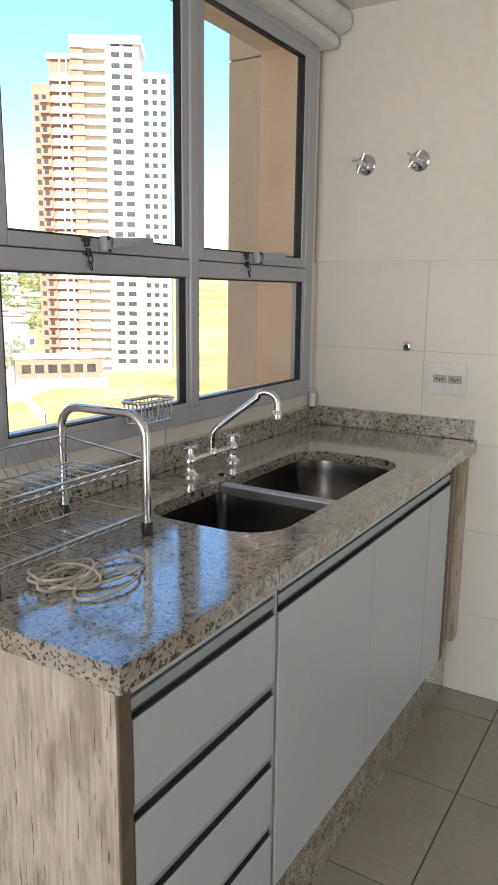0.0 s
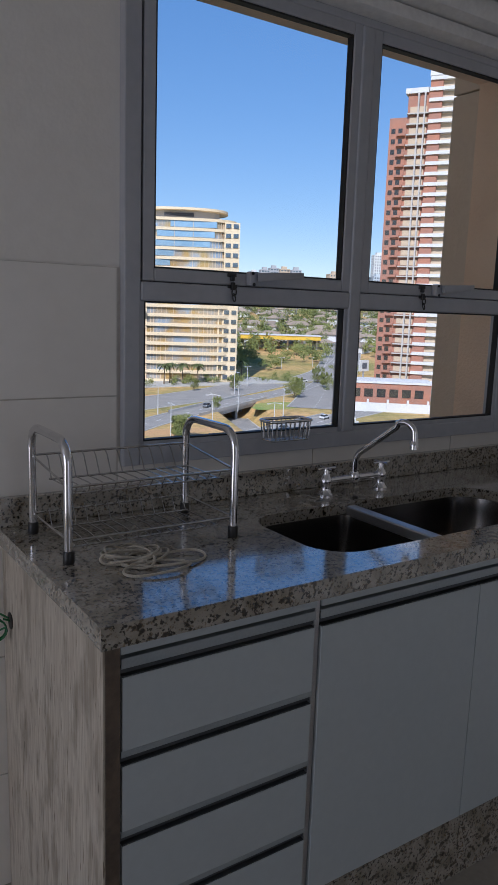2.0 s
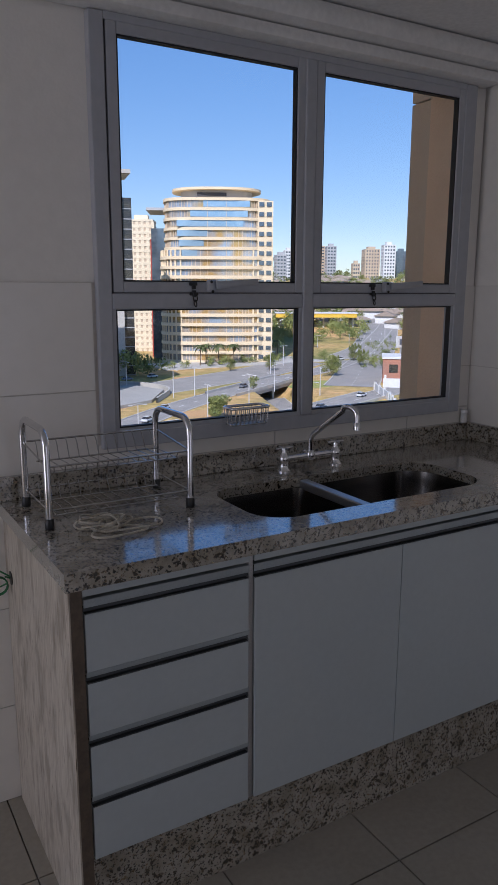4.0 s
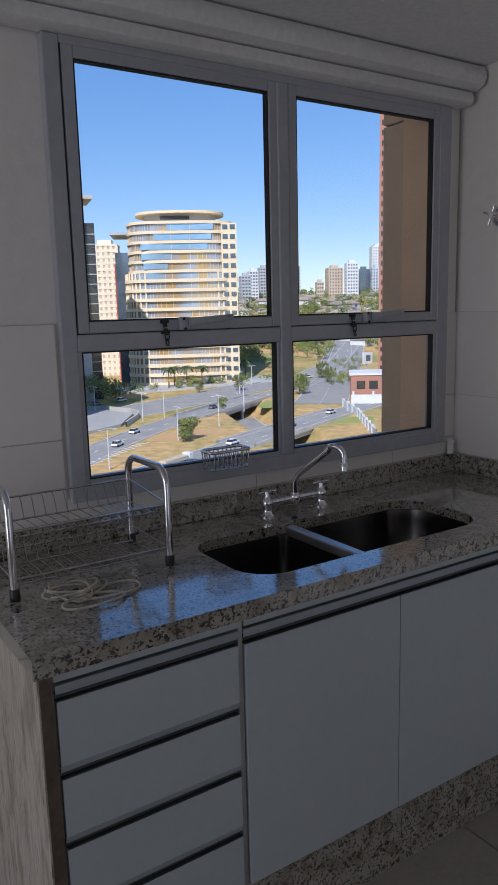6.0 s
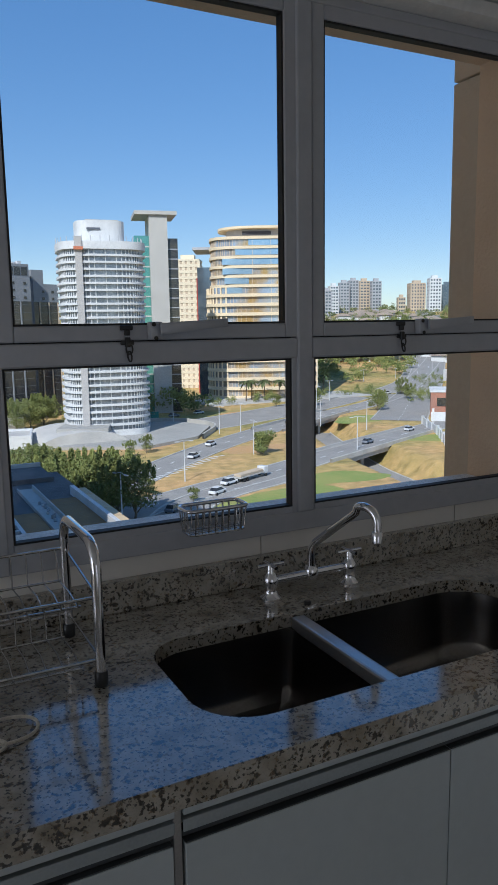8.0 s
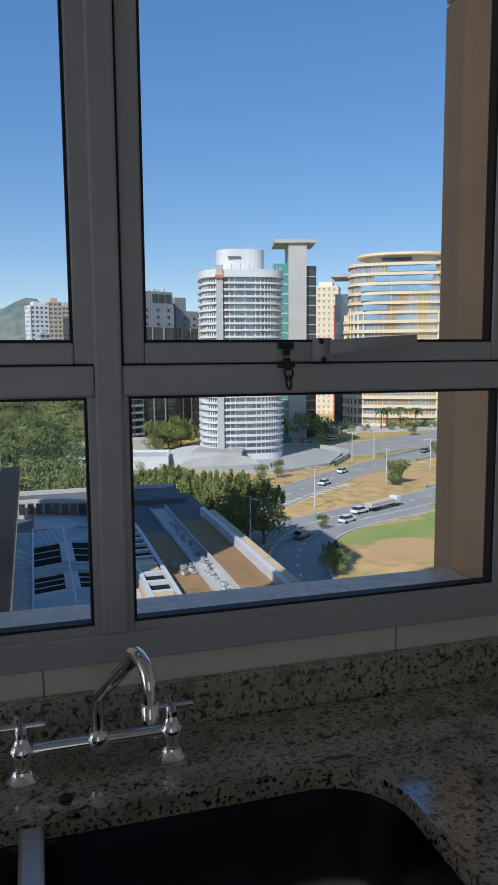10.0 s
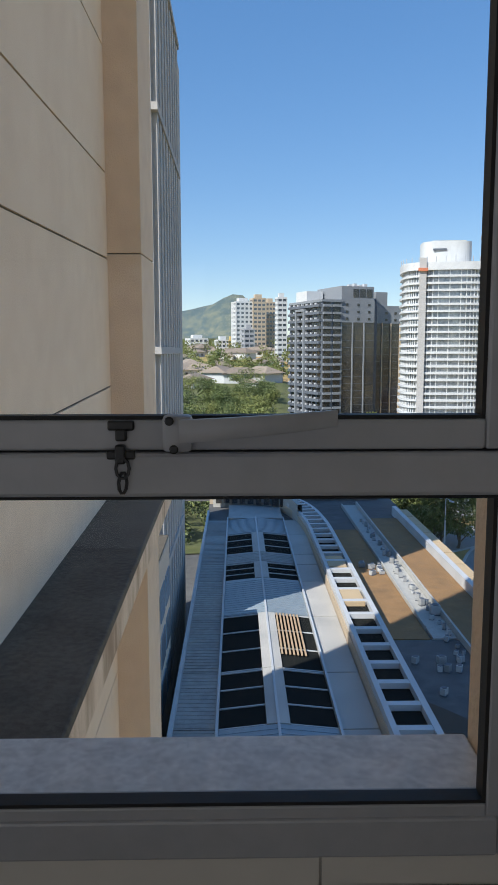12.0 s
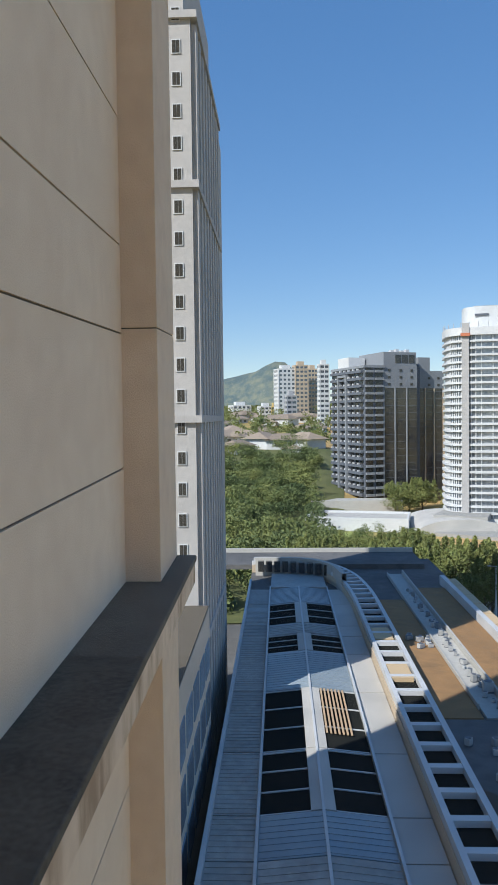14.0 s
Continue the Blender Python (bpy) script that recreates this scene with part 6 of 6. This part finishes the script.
for sx_ in (-5, -3.8, 3):
    for sy_ in (-0.9, 0.9):
        bm = bmesh.new(); lathe(bm, [(0.45, -0.13), (0.45, 0.13)], (sx_, sy_, 0.45), 12, "y"); part("wheel", bm, tyre, truck)
truck.matrix_world = pose(74, 141.5, ZG + 0.05, 0, 0, 26)

# ---- neighbouring tower of the same complex ----
NEAR = 0.74
nt = thing("residential_tower", "tall cream ribbed tower with small windows", "building", at=(0.39, -0.05, 0.427))
nt.scale = (NEAR, NEAR, NEAR)
# unseen extra depth behind the ribs, added to shade the mall's far roof
slab("body", (-30, -6.5, 70, 106, -43.8, 40), pale_render, nt)
slab("upper_body", (-30, -7.2, 70.4, 96.4, 40.01, 50), pale_render, nt)
bm = bmesh.new(); box(bm, -6.49, -6.0, -0.8, 0.8, -43.8, 39); me = mesh_of("rib", bm, pale_render)
for k in range(9):
    place("rib", me, nt, (0, 71.2 + 3.05 * k, 0))
bm = bmesh.new(); box(bm, -30.2, -5.85, 69.6, 97.2, 0, 0.7); me = mesh_of("cornice", bm, pale_render)
for z in (-21, 1.2, 23.5, 39.3):
    place("cornice", me, nt, (0, 0, z))
bm = bmesh.new(); box(bm, -8.35, -7.45, 69.9, 70.1, 0, 1.35); me_f = mesh_of("window_frame", bm, white_wall)
bm = bmesh.new(); box(bm, -8.25, -7.9, 69.87, 70.0, 0.1, 1.25); box(bm, -7.86, -7.55, 69.87, 70.0, 0.1, 1.25); me_p = mesh_of("window_pane", bm, dark_glass)
for k in range(24):
    w_ = place("window", me_f, nt, (0, 0, ZG + 2.1 + 3.0 * k))
    o = new("pane", me_p); o.parent = w_

# ---- shopping mall below ----
RZ = -20.0
skylight_dark = material("dark_skylight_glass", (0.018, 0.02, 0.02), 0.45, second=(0.03, 0.03, 0.026), scale=0.4, spec=0.01)
skylight_dark.node_tree.nodes["Principled BSDF"].inputs["IOR"].default_value = 1.12
mall = thing("mall", "large mall with metal and glazed roofs", "building")
slab("wall", (-2.6, 24.0, 29.0, 112, ZG, RZ - 0.6), concrete, mall)
slab("roof_base", (-2.6, 24.0, 29.0, 112, RZ - 0.59, RZ - 0.3), grey_roof, mall)
# left metal strip, one sheet per bay, with standing seams
ys = [30.0, 34.7, 38.8, 46.3, 56.8, 66.0, 71.4, 75.0, 83.5, 91.0]
for y0, y1 in zip(ys, ys[1:]):
    bm = bmesh.new()
    box(bm, -2.35, 0.05, y0 + 0.06, y1 - 0.06, RZ - 0.28, RZ)
    for k in range(int((y1 - y0) / 0.5)):
        box(bm, -2.3, 0.0, y0 + 0.2 + 0.5 * k, y0 + 0.28 + 0.5 * k, RZ + 0.001, RZ + 0.03)
    part("roof_sheet", bm, metal_roof, mall)
    bm = bmesh.new(); box(bm, 7.35, 9.5, y0 + 0.06, y1 - 0.06, RZ - 0.28, RZ - 0.02); part("roof_sheet", bm, cream_roof, mall)
bm = bmesh.new(); box(bm, -2.62, -2.36, 29, 96, RZ - 0.3, RZ + 0.25); part("gutter", bm, white_metal, mall)
bm = bmesh.new(); box(bm, 0.06, 0.22, 30, 92, RZ - 0.3, RZ + 0.22); part("gutter", bm, white_metal, mall)
bm = bmesh.new(); box(bm, 7.18, 7.34, 30, 92, RZ - 0.3, RZ + 0.22); part("gutter", bm, white_metal, mall)


def pitched(bm, xa, xb, y0, y1, ridge=3.7, rise=0.38, th=0.12, lift=0.0):
    """A strip of the shallow gable between two x."""
    def zz(x):
        return RZ + rise * (1 - abs(x - ridge) / 3.5) + lift
    v = [bm.verts.new(p) for p in ((xa, y0, zz(xa) - th), (xb, y0, zz(xb) - th), (xb, y1, zz(xb) - th), (xa, y1, zz(xa) - th), (xa, y0, zz(xa)), (xb, y0, zz(xb)), (xb, y1, zz(xb)), (xa, y1, zz(xa)))]
    for q in ((3, 2, 1, 0), (4, 5, 6, 7), (0, 1, 5, 4), (1, 2, 6, 5), (2, 3, 7, 6), (3, 0, 4, 7)):
        bm.faces.new([v[i] for i in q])


KINDS = "mpddtdmdp"
for (y0, y1), k in zip(zip(ys, ys[1:]), KINDS):
    for side, (xa, xb) in enumerate(((0.24, 3.7), (3.7, 7.16))):
        bm = bmesh.new()
        if k in "mpt":
            pitched(bm, xa, xb, y0 + 0.05, y1 - 0.05)
            for j in range(int((y1 - y0) / 0.55)):
                pitched(bm, xa + 0.02, xb - 0.02, y0 + 0.2 + 0.55 * j, y0 + 0.26 + 0.55 * j, lift=0.03, th=0.028)
            part("roof_sheet", bm, {"m": metal_roof, "p": poly_roof, "t": poly_roof}[k], mall)
        else:
            ia, ib = (xa, 3.0) if side == 0 else (4.4, xb)
            half = (y0 + y1) / 2 if k == "s" else y1
            pitched(bm, ia, ib, y0 + 0.05, half, lift=-0.10)
            part("skylight_pane", bm, skylight_dark, mall)
            if k == "s":
                bm = bmesh.new(); pitched(bm, ia, ib, half + 0.05, y1 - 0.05); part("roof_sheet", bm, metal_roof, mall)
            for j in range(4):
                bm = bmesh.new(); yy = y0 + 0.05 + (half - y0 - 0.25) * j / 3
                pitched(bm, ia, ib, yy, yy + 0.10, lift=-0.02, th=0.07)
                part("skylight_bar", bm, white_metal, mall)
            bm = bmesh.new()
            if side == 0:
                pitched(bm, 3.02, 3.7, y0 + 0.05, y1 - 0.05, lift=0.03); part("spine", bm, cream_roof, mall)
            else:
                pitched(bm, 3.7, 4.38, y0 + 0.05, y1 - 0.05, lift=0.03); part("spine", bm, cream_roof, mall)
    bm = bmesh.new(); box(bm, 3.62, 3.78, y0, y1, RZ + 0.33, RZ + 0.47); part("ridge", bm, white_metal, mall)
bm = bmesh.new()
for j in range(7):
    pitched(bm, 4.45 + 0.28 * j, 4.58 + 0.28 * j, 48.6, 56.6, lift=0.1, th=0.08)
part("slatted_screen", bm, rust_stripe, mall)

# raised arcade with open bays, bending round the far end
line = smooth_line([(11.0, 31), (11.0, 45), (11.0, 60), (11.0, 74), (10.8, 86), (9.6, 95), (6.8, 101), (2.5, 103.5), (-2.5, 104)], 5)
for s0, s1, nm in ((-1.35, -1.0, "arcade_beam"), (0.95, 1.35, "arcade_beam")):
    bm = bmesh.new(); ribbon(bm, line, s0, s1, RZ, 1.3); part(nm, bm, white_metal, mall)
bm = bmesh.new(); ribbon(bm, line, -1.45, -1.36, RZ - 0.3, 1.1); part("arcade_wall", bm, tan_wall, mall)
bm = bmesh.new(); ribbon(bm, line, -0.99, 0.94, RZ, 0.85); part("arcade_glazing", bm, skylight_dark, mall)
for i in range(0, len(line) - 1):
    d = (line[i + 1] - line[i])
    L = d.length
    steps = max(1, round(L / 2.9))
    for j in range(steps):
        p = line[i] + d * (j / steps)
        bm = bmesh.new(); box(bm, -0.99, 0.94, -0.26, 0.26, RZ + 0.9, RZ + 1.27)
        o = part("arcade_crossbeam", bm, white_metal, mall)
        o.matrix_local = Matrix.Translation((p.x, p.y, 0)) @ Matrix.Rotation(math.atan2(d.y, d.x) - math.pi / 2, 4, "Z")
for y0 in (56.5, 66.5):
    slab("arcade_panel", (10.06, 11.75, y0, y0 + 3.6, RZ + 0.9, RZ + 1.25), tan_panel, mall)
bm = bmesh.new(); ribbon(bm, smooth_line([(9.3, 90), (8.2, 96), (5.5, 99.6), (2.2, 100.6), (-2.0, 100.8)], 5), -0.3, 0.3, RZ - 0.2, 2.4); part("curved_clerestory", bm, concrete, mall)
for k in range(9):
    slab("clerestory_window", (-1.6 + 1.1 * k, -0.8 + 1.1 * k, 99.2 - 0.04 * k * k, 99.9 - 0.04 * k * k, RZ + 0.5, RZ + 1.9), dark_glass, mall)
bm = bmesh.new(); box(bm, 0.24, 7.16, 91.05, 99, RZ - 0.28, RZ + 0.3); part("roof_sheet", bm, metal_roof, mall)
slab("end_roof", (-9.5, 22, 104.6, 114, RZ - 0.29, RZ + 0.4), grey_roof, mall)
slab("end_parapet", (-10, 22, 114.01, 114.5, RZ - 0.3, RZ + 1.0), concrete, mall)
# brown roof terrace, service lane and units
slab("terrace", (12.5, 15.9, 52, 86, RZ - 0.29, RZ - 0.05), brown_roof, mall)
bm = bmesh.new(); prism_pts2 = [(12.5 + 3.6 * math.sin(math.pi * k / 24), 30.5 + 12 * k / 24) for k in range(25)]
va = [bm.verts.new((px, py, RZ - 0.058)) for px, py in prism_pts2]; vb = [bm.verts.new((px, py, RZ + 0.02)) for px, py in prism_pts2]
for k in range(24):
    bm.faces.new((va[k], va[k + 1], vb[k + 1], vb[k]))
bm.faces.new(vb); bm.faces.new(va[::-1])
part("curved_terrace", bm, material("dark_brown_membrane", (0.11, 0.08, 0.055), 0.9, second=(0.07, 0.055, 0.04), scale=0.3), mall)
slab("terrace", (18.2, 22.0, 36, 92, RZ - 0.29, RZ - 0.05), brown_roof, mall)
slab("terrace", (12.5, 18.0, 29.2, 51.8, RZ - 0.29, RZ - 0.06), grey_roof, mall)
slab("lane", (16.15, 17.95, 52, 100, RZ - 0.29, RZ - 0.03), concrete, mall)
slab("lane_wall", (18.0, 18.18, 40, 100, RZ - 0.29, RZ + 0.5), concrete, mall)
slab("lane_wall", (15.98, 16.12, 54, 100, RZ - 0.29, RZ + 0.2), concrete, mall)
slab("right_parapet", (22.05, 22.6, 40, 95, RZ - 0.3, RZ + 0.9), white_metal, mall)
for k in range(13):
    slab("parapet_panel", (22.65, 24.0, 40.2 + 4.2 * k, 44.2 + 4.2 * k, RZ - 0.25, RZ + 0.5), tan_panel, mall)
unit_grey = material("weathered_unit", (0.42, 0.42, 0.41), 0.6, rnd=0.35)
unit = thing("air_conditioner", "grey rooftop air-conditioning unit", "air conditioner", "rooftop units", (17.6, 57, RZ - 0.04))
slab("casing", (-0.4, 0.4, -0.3, 0.3, 0.1, 0.85), unit_grey, unit, bevel=0.03)
bm = bmesh.new(); lathe(bm, [(0.3, 0.0), (0.3, 0.04)], (0, 0, 0.86), 14); part("fan_grille", bm, dark_wall, unit)
slab("feet", (-0.36, 0.36, -0.36, 0.36, 0.0, 0.09), dark_wall, unit)
ru = random.Random(11)
for k in range(46):
    yy = 38 + k * 1.15 + ru.uniform(-0.6, 0.6)
    s = ru.uniform(0.3, 0.6)
    c = copy_thing(unit, pose(17.2 + ru.uniform(-0.3, 0.35), yy, RZ - 0.035, 0, 0, ru.uniform(0, 90)))
    c.scale = (s, s * ru.uniform(0.8, 1.3), s * ru.uniform(0.8, 1.4))
for k in range(12):
    s = ru.uniform(0.35, 0.7)
    c = copy_thing(unit, pose(14.6 + ru.uniform(-0.9, 1.3), 69 + ru.uniform(-1.4, 2.2), RZ - 0.045, 0, 0, ru.uniform(0, 90)))
    c.scale = (s * 1.3, s, s * 0.8)
for k in range(9):
    s = ru.uniform(0.4, 0.75)
    c = copy_thing(unit, pose(15.2 + ru.uniform(-1.6, 2.2), 42 + ru.uniform(-5, 6), RZ - 0.055, 0, 0, ru.uniform(0, 90)))
    c.scale = (s, s, s)
# power poles beside the mall
for x, y in ((26.5, 60), (26.5, 48)):
    t = thing("utility_pole", "pale concrete utility pole with wires", "pole", "utility poles", (x, y, ZG))
    bm = bmesh.new(); sweep(bm, [(0, 0, 0), (0, 0, 12.5)], [0.2, 0.13], 8); part("post", bm, concrete, t)
    slab("crossarm", (-1, 1, -0.06, 0.06, 11.8, 11.95), concrete, t)
    if y == 60:
        bm = bmesh.new()
        for dx in (-0.9, -0.3, 0.3, 0.9):
            sweep(bm, [(dx, 0, 12.0), (dx, -6, 11.6), (dx, -12, 12.0)], 0.03, 4)
        part("wires", bm, dark_wall, t)
built(slab("alley_paving", (-30, -2.7, 20, 124, ZG - 0.2, ZG + 0.03), grey_roof), label="dark asphalt of a narrow alley", category="pavement")
